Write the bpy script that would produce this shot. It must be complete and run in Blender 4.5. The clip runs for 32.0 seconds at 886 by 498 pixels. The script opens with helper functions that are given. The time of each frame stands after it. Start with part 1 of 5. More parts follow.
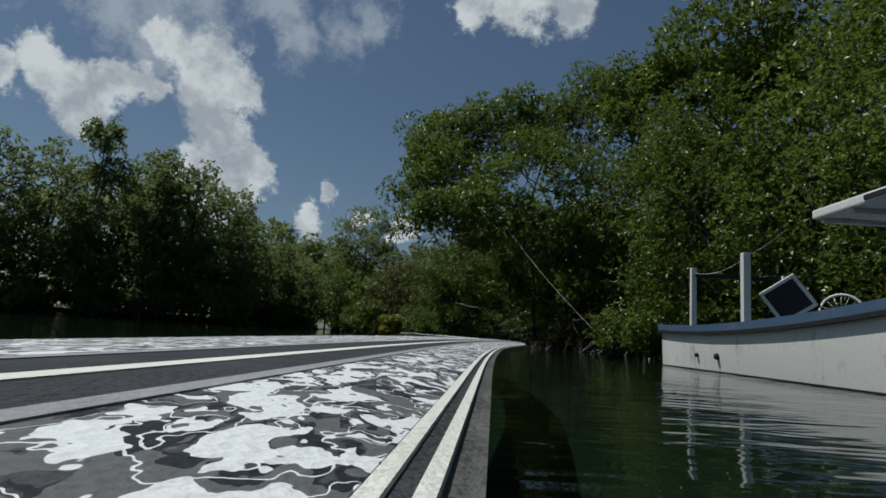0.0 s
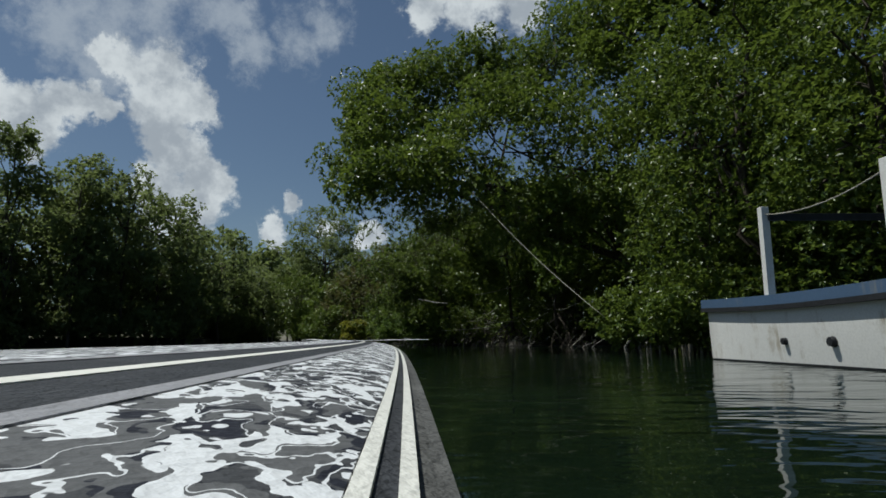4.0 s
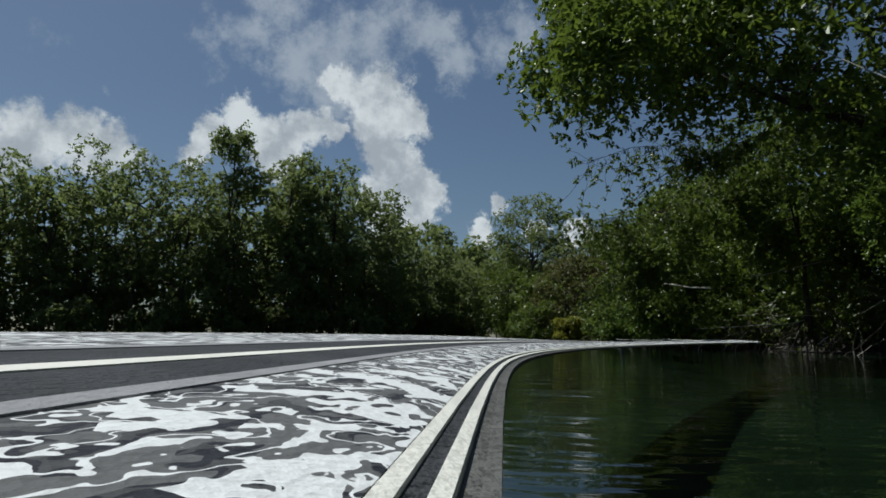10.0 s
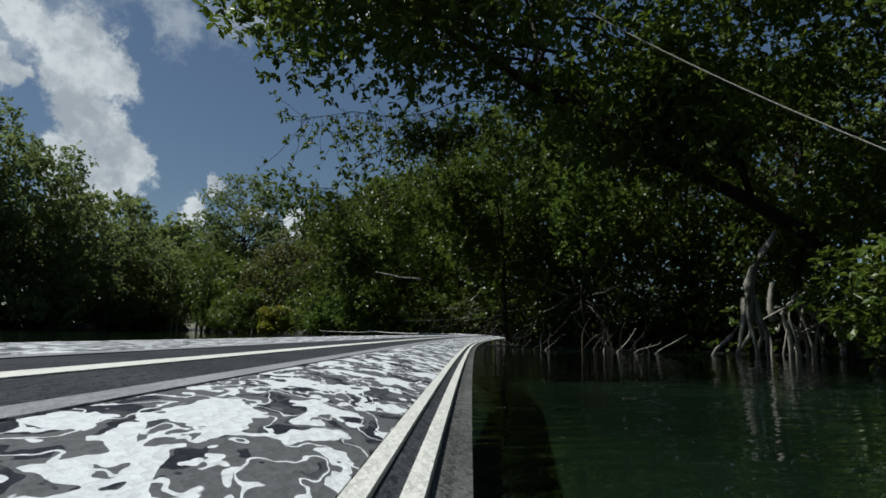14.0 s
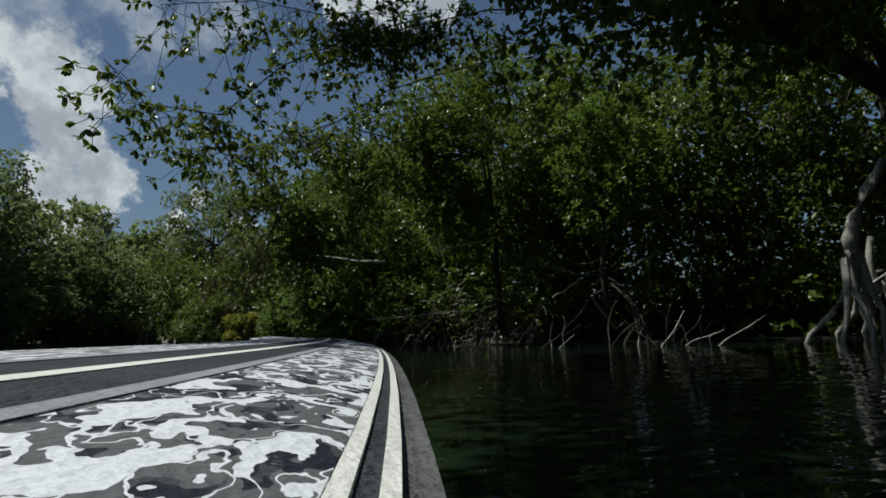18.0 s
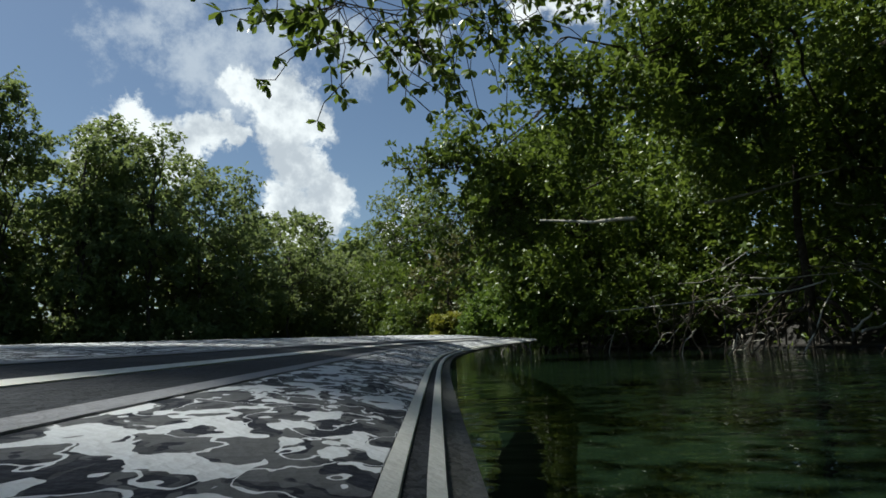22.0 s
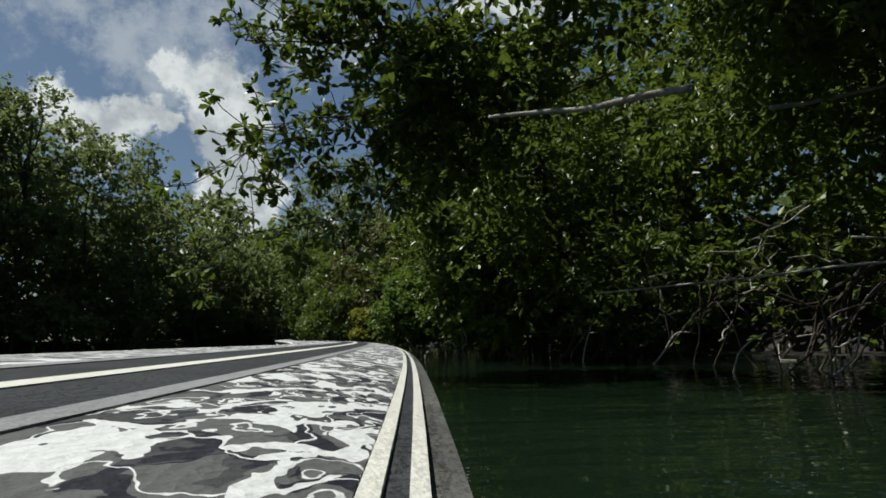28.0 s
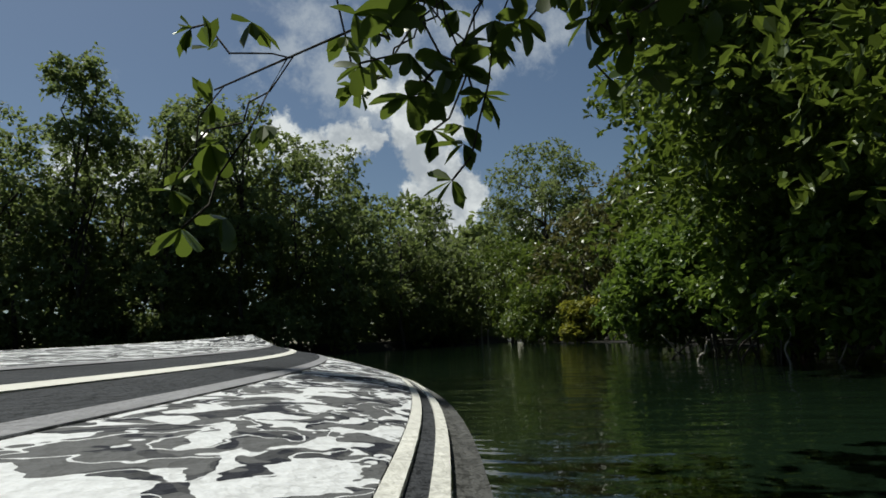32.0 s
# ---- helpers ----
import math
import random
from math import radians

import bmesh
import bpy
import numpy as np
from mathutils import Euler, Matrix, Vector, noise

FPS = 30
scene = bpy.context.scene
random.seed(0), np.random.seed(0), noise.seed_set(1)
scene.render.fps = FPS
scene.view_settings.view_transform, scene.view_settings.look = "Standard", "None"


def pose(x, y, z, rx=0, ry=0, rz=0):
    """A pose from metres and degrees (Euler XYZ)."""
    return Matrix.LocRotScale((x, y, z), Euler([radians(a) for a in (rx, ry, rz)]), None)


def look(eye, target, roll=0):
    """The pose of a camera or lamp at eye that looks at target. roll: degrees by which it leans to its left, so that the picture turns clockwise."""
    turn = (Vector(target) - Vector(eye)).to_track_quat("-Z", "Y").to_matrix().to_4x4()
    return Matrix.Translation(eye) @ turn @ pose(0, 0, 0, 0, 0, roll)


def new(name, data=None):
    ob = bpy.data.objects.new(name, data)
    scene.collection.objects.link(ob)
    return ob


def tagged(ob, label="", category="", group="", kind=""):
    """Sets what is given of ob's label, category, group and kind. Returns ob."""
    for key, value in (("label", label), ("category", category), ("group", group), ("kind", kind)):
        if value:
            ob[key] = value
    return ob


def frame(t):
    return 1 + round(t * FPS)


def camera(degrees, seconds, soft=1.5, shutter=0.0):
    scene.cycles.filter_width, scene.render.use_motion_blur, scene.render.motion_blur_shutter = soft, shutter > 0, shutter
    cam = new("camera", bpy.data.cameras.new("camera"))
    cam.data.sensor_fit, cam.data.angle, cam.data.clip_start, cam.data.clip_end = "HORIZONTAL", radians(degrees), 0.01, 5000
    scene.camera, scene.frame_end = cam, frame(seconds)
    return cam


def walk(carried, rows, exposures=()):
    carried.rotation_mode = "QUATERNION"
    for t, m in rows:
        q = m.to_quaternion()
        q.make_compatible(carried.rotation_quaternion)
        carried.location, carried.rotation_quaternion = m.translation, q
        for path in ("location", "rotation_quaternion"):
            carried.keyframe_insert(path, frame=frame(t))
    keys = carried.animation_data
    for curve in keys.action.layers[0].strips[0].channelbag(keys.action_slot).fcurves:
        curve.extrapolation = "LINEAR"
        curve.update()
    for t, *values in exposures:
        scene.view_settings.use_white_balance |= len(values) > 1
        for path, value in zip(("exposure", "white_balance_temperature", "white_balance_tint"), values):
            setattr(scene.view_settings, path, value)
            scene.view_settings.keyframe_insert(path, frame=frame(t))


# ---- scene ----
cam = camera(72.0, 32.0, soft=1.65)
PATH = [
    (0, pose(-0.014, 0.001, 0.339, 98.07, -3.54, 0.49)),
    (0.25, pose(0.001, 0.201, 0.339, 98.45, -2.10, -1.45)),
    (0.5, pose(0.017, 0.404, 0.339, 98.64, -0.99, -3.04)),
    (0.75, pose(0.036, 0.618, 0.339, 98.20, -0.94, -3.44)),
    (1, pose(0.057, 0.832, 0.339, 97.76, -1.09, -3.81)),
    (1.25, pose(0.081, 1.031, 0.339, 97.97, -0.76, -5.42)),
    (1.5, pose(0.110, 1.236, 0.339, 98.30, -0.25, -7.17)),
    (1.75, pose(0.145, 1.465, 0.339, 98.41, 0.48, -8.30)),
    (2, pose(0.185, 1.716, 0.339, 98.39, 0.97, -9.10)),
    (2.25, pose(0.229, 1.996, 0.339, 98.17, 0.50, -9.69)),
    (2.5, pose(0.274, 2.303, 0.339, 97.95, -0.12, -9.91)),
    (2.75, pose(0.315, 2.635, 0.339, 97.94, -0.20, -9.74)),
    (3, pose(0.348, 2.985, 0.339, 98.03, -0.08, -8.94)),
    (3.25, pose(0.369, 3.347, 0.339, 98.19, 0.15, -6.90)),
    (3.5, pose(0.380, 3.714, 0.339, 98.35, 0.42, -4.58)),
    (3.75, pose(0.383, 4.082, 0.339, 98.41, 0.55, -2.98)),
    (4, pose(0.377, 4.454, 0.339, 98.37, 0.56, -1.93)),
    (4.25, pose(0.366, 4.828, 0.339, 98.27, 0.50, -1.25)),
    (4.5, pose(0.349, 5.200, 0.339, 98.14, 0.40, -0.78)),
    (4.75, pose(0.328, 5.566, 0.339, 98.02, 0.32, -0.35)),
    (5, pose(0.301, 5.922, 0.339, 97.95, 0.31, 0.20)),
    (5.25, pose(0.269, 6.265, 0.339, 97.96, 0.40, 1.04)),
    (5.5, pose(0.232, 6.590, 0.339, 98.10, 0.64, 2.33)),
    (5.75, pose(0.193, 6.904, 0.339, 98.41, 1.18, 4.18)),
    (6, pose(0.152, 7.201, 0.339, 98.63, 1.47, 5.84)),
    (6.25, pose(0.112, 7.470, 0.339, 98.45, 0.62, 6.68)),
    (6.5, pose(0.071, 7.723, 0.339, 98.24, 0.08, 7.15)),
    (6.75, pose(0.029, 7.966, 0.339, 98.38, 1.82, 7.27)),
    (7, pose(-0.013, 8.201, 0.339, 98.53, 3.46, 7.69)),
    (7.25, pose(-0.057, 8.429, 0.339, 98.39, 2.58, 9.49)),
    (7.5, pose(-0.102, 8.652, 0.339, 98.20, 1.31, 11.37)),
    (7.75, pose(-0.149, 8.869, 0.339, 98.08, 1.12, 12.01)),
    (8, pose(-0.197, 9.081, 0.339, 98.09, 1.51, 12.44)),
    (8.25, pose(-0.247, 9.289, 0.339, 98.47, 2.83, 13.19)),
    (8.5, pose(-0.297, 9.493, 0.339, 98.86, 4.06, 14.31)),
    (8.75, pose(-0.349, 9.690, 0.339, 98.88, 4.00, 16.45)),
    (9, pose(-0.398, 9.876, 0.339, 98.71, 3.48, 18.29)),
    (9.25, pose(-0.443, 10.046, 0.339, 98.30, 3.10, 18.30)),
    (9.5, pose(-0.485, 10.204, 0.339, 97.96, 2.45, 17.77)),
    (9.75, pose(-0.524, 10.355, 0.339, 98.10, 0.70, 17.55)),
    (10, pose(-0.556, 10.497, 0.339, 98.37, -0.25, 17.45)),
    (10.25, pose(-0.584, 10.632, 0.339, 98.53, 2.26, 17.89)),
    (10.5, pose(-0.607, 10.749, 0.339, 98.55, 5.22, 17.86)),
    (10.75, pose(-0.621, 10.832, 0.339, 98.20, 6.31, 16.11)),
    (11, pose(-0.631, 10.905, 0.339, 97.81, 6.14, 13.70)),
    (11.25, pose(-0.641, 10.986, 0.339, 97.63, 3.86, 11.07)),
    (11.5, pose(-0.648, 11.078, 0.339, 97.63, 1.54, 8.78)),
    (11.75, pose(-0.652, 11.191, 0.339, 97.94, 1.47, 8.08)),
    (12, pose(-0.653, 11.325, 0.339, 98.29, 2.14, 7.28)),
    (12.25, pose(-0.647, 11.488, 0.339, 98.47, 2.97, 4.48)),
    (12.5, pose(-0.631, 11.665, 0.339, 98.45, 3.46, 1.50)),
    (12.75, pose(-0.607, 11.845, 0.339, 97.93, 2.67, -0.14)),
    (13, pose(-0.580, 12.022, 0.339, 97.44, 1.31, -1.40)),
    (13.25, pose(-0.552, 12.180, 0.339, 97.60, -0.45, -2.64)),
    (13.5, pose(-0.523, 12.333, 0.339, 97.88, -1.86, -4.13)),
    (13.75, pose(-0.492, 12.488, 0.339, 97.91, -1.74, -6.70)),
    (14, pose(-0.462, 12.644, 0.339, 97.87, -1.13, -8.97)),
    (14.25, pose(-0.429, 12.804, 0.339, 97.80, -0.64, -9.27)),
    (14.5, pose(-0.395, 12.969, 0.339, 97.73, -0.33, -9.25)),
    (14.75, pose(-0.358, 13.139, 0.339, 97.72, -0.64, -10.18)),
    (15, pose(-0.317, 13.323, 0.339, 97.70, -0.98, -11.58)),
    (15.25, pose(-0.267, 13.538, 0.339, 97.63, -0.78, -13.62)),
    (15.5, pose(-0.208, 13.769, 0.339, 97.55, -0.44, -15.61)),
    (15.75, pose(-0.142, 14.013, 0.339, 97.48, -0.29, -16.56)),
    (16, pose(-0.066, 14.275, 0.339, 97.41, -0.28, -16.61)),
    (16.25, pose(0.017, 14.550, 0.339, 97.34, -0.34, -15.96)),
    (16.5, pose(0.104, 14.834, 0.339, 97.29, -0.41, -14.86)),
    (16.75, pose(0.189, 15.125, 0.339, 97.26, -0.42, -13.52)),
    (17, pose(0.269, 15.417, 0.339, 97.27, -0.32, -12.17)),
    (17.25, pose(0.338, 15.707, 0.339, 97.32, -0.05, -11.03)),
    (17.5, pose(0.395, 15.990, 0.339, 97.42, 0.47, -10.33)),
    (17.75, pose(0.440, 16.271, 0.339, 97.59, 1.41, -10.16)),
    (18, pose(0.474, 16.550, 0.339, 97.78, 2.07, -9.63)),
    (18.25, pose(0.497, 16.822, 0.339, 98.04, 1.58, -7.80)),
    (18.5, pose(0.512, 17.090, 0.339, 98.22, 0.79, -5.78)),
    (18.75, pose(0.519, 17.354, 0.339, 98.08, 0.15, -4.52)),
    (19, pose(0.520, 17.613, 0.339, 97.88, -0.02, -3.61)),
    (19.25, pose(0.516, 17.862, 0.339, 97.86, 1.21, -3.23)),
    (19.5, pose(0.506, 18.107, 0.339, 97.93, 2.37, -2.63)),
    (19.75, pose(0.492, 18.355, 0.339, 98.16, 1.86, -0.63)),
    (20, pose(0.474, 18.597, 0.339, 98.33, 0.92, 1.31)),
    (20.25, pose(0.452, 18.827, 0.339, 98.15, 0.29, 1.86)),
    (20.5, pose(0.427, 19.052, 0.339, 97.91, -0.22, 1.90)),
    (20.75, pose(0.397, 19.277, 0.339, 97.77, -0.66, 1.49)),
    (21, pose(0.362, 19.507, 0.339, 97.78, -0.73, 1.75)),
    (21.25, pose(0.319, 19.753, 0.339, 98.17, 0.08, 4.57)),
    (21.5, pose(0.273, 19.993, 0.339, 98.57, 1.13, 7.62)),
    (21.75, pose(0.231, 20.205, 0.339, 98.64, 1.92, 8.87)),
    (22, pose(0.194, 20.393, 0.339, 98.57, 2.51, 9.34)),
    (22.25, pose(0.166, 20.551, 0.339, 98.44, 2.58, 9.38)),
    (22.5, pose(0.144, 20.685, 0.339, 98.27, 2.73, 8.99)),
    (22.75, pose(0.126, 20.801, 0.339, 98.13, 3.77, 8.56)),
    (23, pose(0.112, 20.904, 0.339, 98.00, 4.75, 7.30)),
    (23.25, pose(0.101, 20.996, 0.339, 97.93, 4.80, 3.80)),
    (23.5, pose(0.093, 21.089, 0.339, 97.85, 4.60, 0.33)),
    (23.75, pose(0.086, 21.195, 0.339, 97.67, 4.57, -0.58)),
    (24, pose(0.080, 21.313, 0.339, 97.50, 4.68, -1.13)),
    (24.25, pose(0.076, 21.451, 0.339, 97.43, 5.15, -3.13)),
    (24.5, pose(0.075, 21.600, 0.339, 97.41, 5.67, -5.26)),
    (24.75, pose(0.078, 21.757, 0.339, 97.43, 6.04, -6.56)),
    (25, pose(0.084, 21.925, 0.339, 97.52, 6.39, -7.25)),
    (25.25, pose(0.092, 22.102, 0.339, 97.64, 6.64, -7.44)),
    (25.5, pose(0.103, 22.287, 0.339, 97.78, 6.74, -7.26)),
    (25.75, pose(0.115, 22.477, 0.339, 97.91, 6.61, -6.83)),
    (26, pose(0.126, 22.671, 0.339, 98.00, 6.21, -6.28)),
    (26.25, pose(0.138, 22.867, 0.339, 98.04, 5.46, -5.74)),
    (26.5, pose(0.146, 23.063, 0.339, 97.99, 4.30, -5.32)),
    (26.75, pose(0.152, 23.257, 0.339, 97.82, 2.47, -5.07)),
    (27, pose(0.155, 23.460, 0.339, 97.71, 0.92, -4.53)),
    (27.25, pose(0.152, 23.678, 0.339, 97.84, 0.71, -3.39)),
    (27.5, pose(0.144, 23.908, 0.339, 98.02, 1.01, -1.72)),
    (27.75, pose(0.129, 24.157, 0.339, 98.12, 1.53, 0.96)),
    (28, pose(0.108, 24.400, 0.339, 98.14, 1.73, 3.27)),
    (28.25, pose(0.087, 24.604, 0.339, 97.89, 0.42, 3.22)),
    (28.5, pose(0.064, 24.801, 0.339, 97.73, -0.75, 2.99)),
    (28.75, pose(0.034, 25.020, 0.339, 98.08, 0.11, 4.56)),
    (29, pose(-0.002, 25.243, 0.339, 98.46, 1.09, 6.53)),
    (29.25, pose(-0.041, 25.462, 0.339, 98.45, 0.49, 8.24)),
    (29.5, pose(-0.086, 25.678, 0.339, 98.32, -0.53, 9.47)),
    (29.75, pose(-0.133, 25.888, 0.339, 98.17, -1.53, 9.13)),
    (30, pose(-0.187, 26.101, 0.339, 98.09, -2.00, 9.08)),
    (30.25, pose(-0.252, 26.329, 0.339, 98.26, -0.75, 11.43)),
    (30.5, pose(-0.324, 26.562, 0.339, 98.45, 0.67, 14.29)),
    (30.75, pose(-0.402, 26.794, 0.339, 98.44, 0.72, 16.43)),
    (31, pose(-0.484, 27.024, 0.339, 98.37, 0.58, 17.96)),
    (31.25, pose(-0.567, 27.249, 0.339, 98.27, 1.06, 18.08)),
    (31.5, pose(-0.652, 27.471, 0.339, 98.24, 1.72, 18.24)),
    (31.75, pose(-0.736, 27.688, 0.339, 98.44, 2.34, 20.02)),
    (32, pose(-0.820, 27.903, 0.339, 98.71, 2.97, 22.27)),
]
# seconds, stops, kelvin, tint
EXPOSURES = [(0.0, -0.32, 6080, 4), (3.0, -0.18, 6080, 4), (15.0, -0.15, 6050, 4), (19.0, -0.2, 6100, 4), (20.0, 0.62, 6200, 4), (21.0, 0.62, 6200, 3), (22.0, 0.5, 6200, 3), (23.0, 1.0, 6200, 3), (24.0, 0.75, 6200, 3),
             (26.5, 1.1, 6500, 3), (27.0, 0.6, 6400, 3), (28.0, 0.02, 6350, 4), (30.0, -0.12, 6300, 4), (32.0, 0.0, 6350, 4)]
walk(cam, PATH, EXPOSURES)

# ---------------------------------------------------------------- world, sun
SUN_AZ, SUN_EL = -72.0, 63.0          # degrees; azimuth from +y towards +x


def direction(az, el):
    a, e = radians(az), radians(el)
    return Vector((math.sin(a) * math.cos(e), math.cos(a) * math.cos(e), math.sin(e)))


sun = new("sun", bpy.data.lights.new("sun", "SUN"))
sun.data.energy, sun.data.angle, sun.data.color = 4.2, radians(0.6), (1.0, 0.95, 0.86)
sun.matrix_world = look(direction(SUN_AZ, SUN_EL) * 100, (0, 0, 0))


class Nodes:
    """Short way to write node trees."""

    def __init__(self, tree):
        self.tree = tree
        tree.nodes.clear()

    def add(self, kind, inputs=None, **props):
        n = self.tree.nodes.new(kind)
        for k, v in props.items():
            setattr(n, k, v)
        for k, v in (inputs or {}).items():
            if isinstance(v, bpy.types.NodeSocket):
                self.tree.links.new(v, n.inputs[k])
            else:
                n.inputs[k].default_value = v
        return n

    def math(self, op, a, b=0.0, c=0.0, clamp=False):
        return self.add("ShaderNodeMath", {0: a, 1: b, 2: c}, operation=op, use_clamp=clamp).outputs[0]

    def vec(self, op, a, b=(0, 0, 0)):
        n = self.add("ShaderNodeVectorMath", {0: a, 1: b}, operation=op)
        return n.outputs["Value"] if op in ("DISTANCE", "LENGTH", "DOT_PRODUCT") else n.outputs[0]

    def scale(self, a, s):
        return self.add("ShaderNodeVectorMath", {0: a, "Scale": s}, operation="SCALE").outputs[0]

    def noise(self, vec, scale, detail=4.0, rough=0.55, colour=False):
        n = self.add("ShaderNodeTexNoise", {"Vector": vec, "Scale": scale, "Detail": detail, "Roughness": rough})
        return n.outputs["Color" if colour else "Fac"]

    def ramp(self, fac, stops, interpolation="LINEAR"):
        n = self.add("ShaderNodeValToRGB", {0: fac})
        n.color_ramp.interpolation = interpolation
        els = n.color_ramp.elements
        while len(els) < len(stops):
            els.new(0.5)
        for e, (p, c) in zip(els, stops):
            e.position, e.color = p, (*c, 1) if len(c) == 3 else c
        return n.outputs[0]

    def step(self, x, a, b):
        return self.add("ShaderNodeMapRange", {0: x, 1: a, 2: b, 3: 0.0, 4: 1.0}, interpolation_type="SMOOTHSTEP").outputs[0]

    def mix(self, fac, a, b):
        return self.add("ShaderNodeMix", {0: fac, 6: a, 7: b}, data_type="RGBA").outputs[2]

    def rgb(self, c):
        n = self.add("ShaderNodeRGB")
        n.outputs[0].default_value = (*c, 1)
        return n.outputs[0]


def make_sky():
    world = bpy.data.worlds.new("sky")
    world.use_nodes = True
    scene.world = world
    n = Nodes(world.node_tree)
    sky = n.add("ShaderNodeTexSky", sky_type="NISHITA", sun_disc=False, sun_elevation=radians(SUN_EL), sun_rotation=radians(SUN_AZ),
                air_density=1.0, dust_density=0.8, ozone_density=1.2)
    way = n.add("ShaderNodeTexCoord").outputs["Generated"]
    wobble = n.scale(n.vec("SUBTRACT", n.noise(way, 11.0, 8.0, 0.68, True), (0.5, 0.5, 0.5)), 0.15)
    at = n.vec("NORMALIZE", n.vec("ADD", way, wobble))
    # cumulus towers and banks: azimuth, elevation, radius in degrees
    puffs = [(-24.4, 22.6, 2.3), (-22.6, 21.6, 2.4), (-23.6, 19.6, 2.6), (-21.2, 20.0, 1.9), (-22.6, 17.3, 1.9), (-21.6, 15.2, 2.2), (-19.6, 13.8, 1.9), (-23.6, 13.0, 1.9),
             (-20.2, 12.0, 2.0), (-22.2, 10.4, 2.3), (-26.6, 23.2, 1.5), (-37.0, 19.2, 1.9), (-34.4, 17.8, 2.1), (-31.4, 18.2, 2.2), (-28.6, 18.8, 1.6), (-33.0, 16.0, 2.0), (-39.6, 17.0, 1.9),
             (-48.5, 15.6, 2.6), (-53.0, 14.6, 3.0), (-12.2, 12.2, 1.2), (-8.6, 11.0, 1.0), (-14.0, 9.4, 1.5), (-4.5, 9.5, 1.6), (0.5, 30.6, 2.0), (5.0, 30.4, 2.8), (10.0, 30.6, 2.4)]
    veils = [(-30.5, 24.4, 3.4), (-27.5, 25.6, 3.6), (-24.5, 26.8, 3.4), (-22.0, 29.2, 3.0), (-36.5, 26.0, 2.6), (-19.4, 27.6, 2.8), (-16.8, 25.4, 2.2), (-12.4, 27.0, 2.8), (-9.6, 28.6, 2.4),
             (-28.4, 21.8, 2.8), (-33.0, 32.0, 5.0)]

    def cover(spots, a, b):
        total = None
        for az, el, r in spots:
            d = n.vec("DISTANCE", at, tuple(direction(az, el)))
            k = n.step(d, radians(r) * a, radians(r) * b)
            total = k if total is None else n.math("MAXIMUM", total, k)
        return total

    fine = n.noise(way, 30.0, 8.0, 0.62)
    thick = n.math("ADD", cover(puffs, 1.65, 0.3), n.math("MULTIPLY", n.math("SUBTRACT", fine, 0.5), 0.9))
    thick = n.step(thick, 0.16, 0.78)
    thin = n.math("ADD", cover(veils, 1.9, 0.1), n.math("MULTIPLY", n.math("SUBTRACT", n.noise(way, 13.0, 9.0, 0.66), 0.5), 2.6))
    thin = n.math("MULTIPLY", n.step(thin, 0.3, 1.3), 0.7)
    body = n.noise(way, 13.0, 6.0, 0.6)
    white = n.mix(n.step(body, 0.36, 0.62), n.rgb((7.2, 7.6, 8.3)), n.rgb((13.0, 13.1, 13.2)))
    col = n.mix(thin, sky.outputs[0], n.rgb((8.6, 9.1, 9.9)))
    col = n.mix(thick, col, white)
    bg = n.add("ShaderNodeBackground", {"Color": col, "Strength": 0.055})
    out = n.add("ShaderNodeOutputWorld")
    n.tree.links.new(bg.outputs[0], out.inputs[0])


make_sky()


# ---------------------------------------------------------------- materials
def material(name, build):
    m = bpy.data.materials.new(name)
    m.use_nodes = True
    n = Nodes(m.node_tree)
    out = n.add("ShaderNodeOutputMaterial")
    shader = build(n)
    n.tree.links.new(shader, out.inputs[0])
    return m


def principled(n, colour, rough=0.6, metal=0.0, normal=None, spec=0.5, **more):
    inputs = {"Base Color": colour if isinstance(colour, bpy.types.NodeSocket) else (*colour, 1), "Roughness": rough, "Metallic": metal, "Specular IOR Level": spec}
    if normal is not None:
        inputs["Normal"] = normal
    inputs.update(more)
    return n.add("ShaderNodeBsdfPrincipled", inputs).outputs[0]


def bump(n, height, strength, distance):
    return n.add("ShaderNodeBump", {"Height": height, "Strength": strength, "Distance": distance}).outputs[0]


def leaf_material(name, dark, mid, light, gloss=0.46, through_light=0.36):
    def build(n):
        r = n.add("ShaderNodeNewGeometry").outputs["Random Per Island"]
        tree_tint = n.add("ShaderNodeObjectInfo").outputs["Random"]
        place = n.add("ShaderNodeTexCoord").outputs["Object"]
        patch = n.noise(place, 0.7, 3.0)
        v = n.math("ADD", n.math("MULTIPLY", r, 0.55), n.math("ADD", n.math("MULTIPLY", patch, 0.55), n.math("MULTIPLY", tree_tint, 0.12)))
        col = n.ramp(v, [(0.18, dark), (0.58, mid), (0.98, light)])
        p = principled(n, col, gloss, spec=0.5)
        t = n.add("ShaderNodeBsdfTranslucent", {"Color": n.mix(0.5, col, n.rgb(light))}).outputs[0]
        return n.add("ShaderNodeMixShader", {0: through_light, 1: p, 2: t}).outputs[0]
    return material(name, build)


LEAF = leaf_material("mangrove leaf", (0.038, 0.068, 0.013), (0.094, 0.148, 0.023), (0.185, 0.24, 0.036), 0.38, 0.42)
# lighter copy of the mangrove leaf, sunlight put into its colour
LEAF_BRIGHT = leaf_material("leaf coloured as if sunlit", (0.046, 0.090, 0.014), (0.108, 0.176, 0.024), (0.195, 0.275, 0.042), 0.4, 0.46)
LEAF_YELLOW = leaf_material("yellow green leaf", (0.10, 0.12, 0.014), (0.23, 0.245, 0.025), (0.36, 0.34, 0.05), 0.46, 0.45)
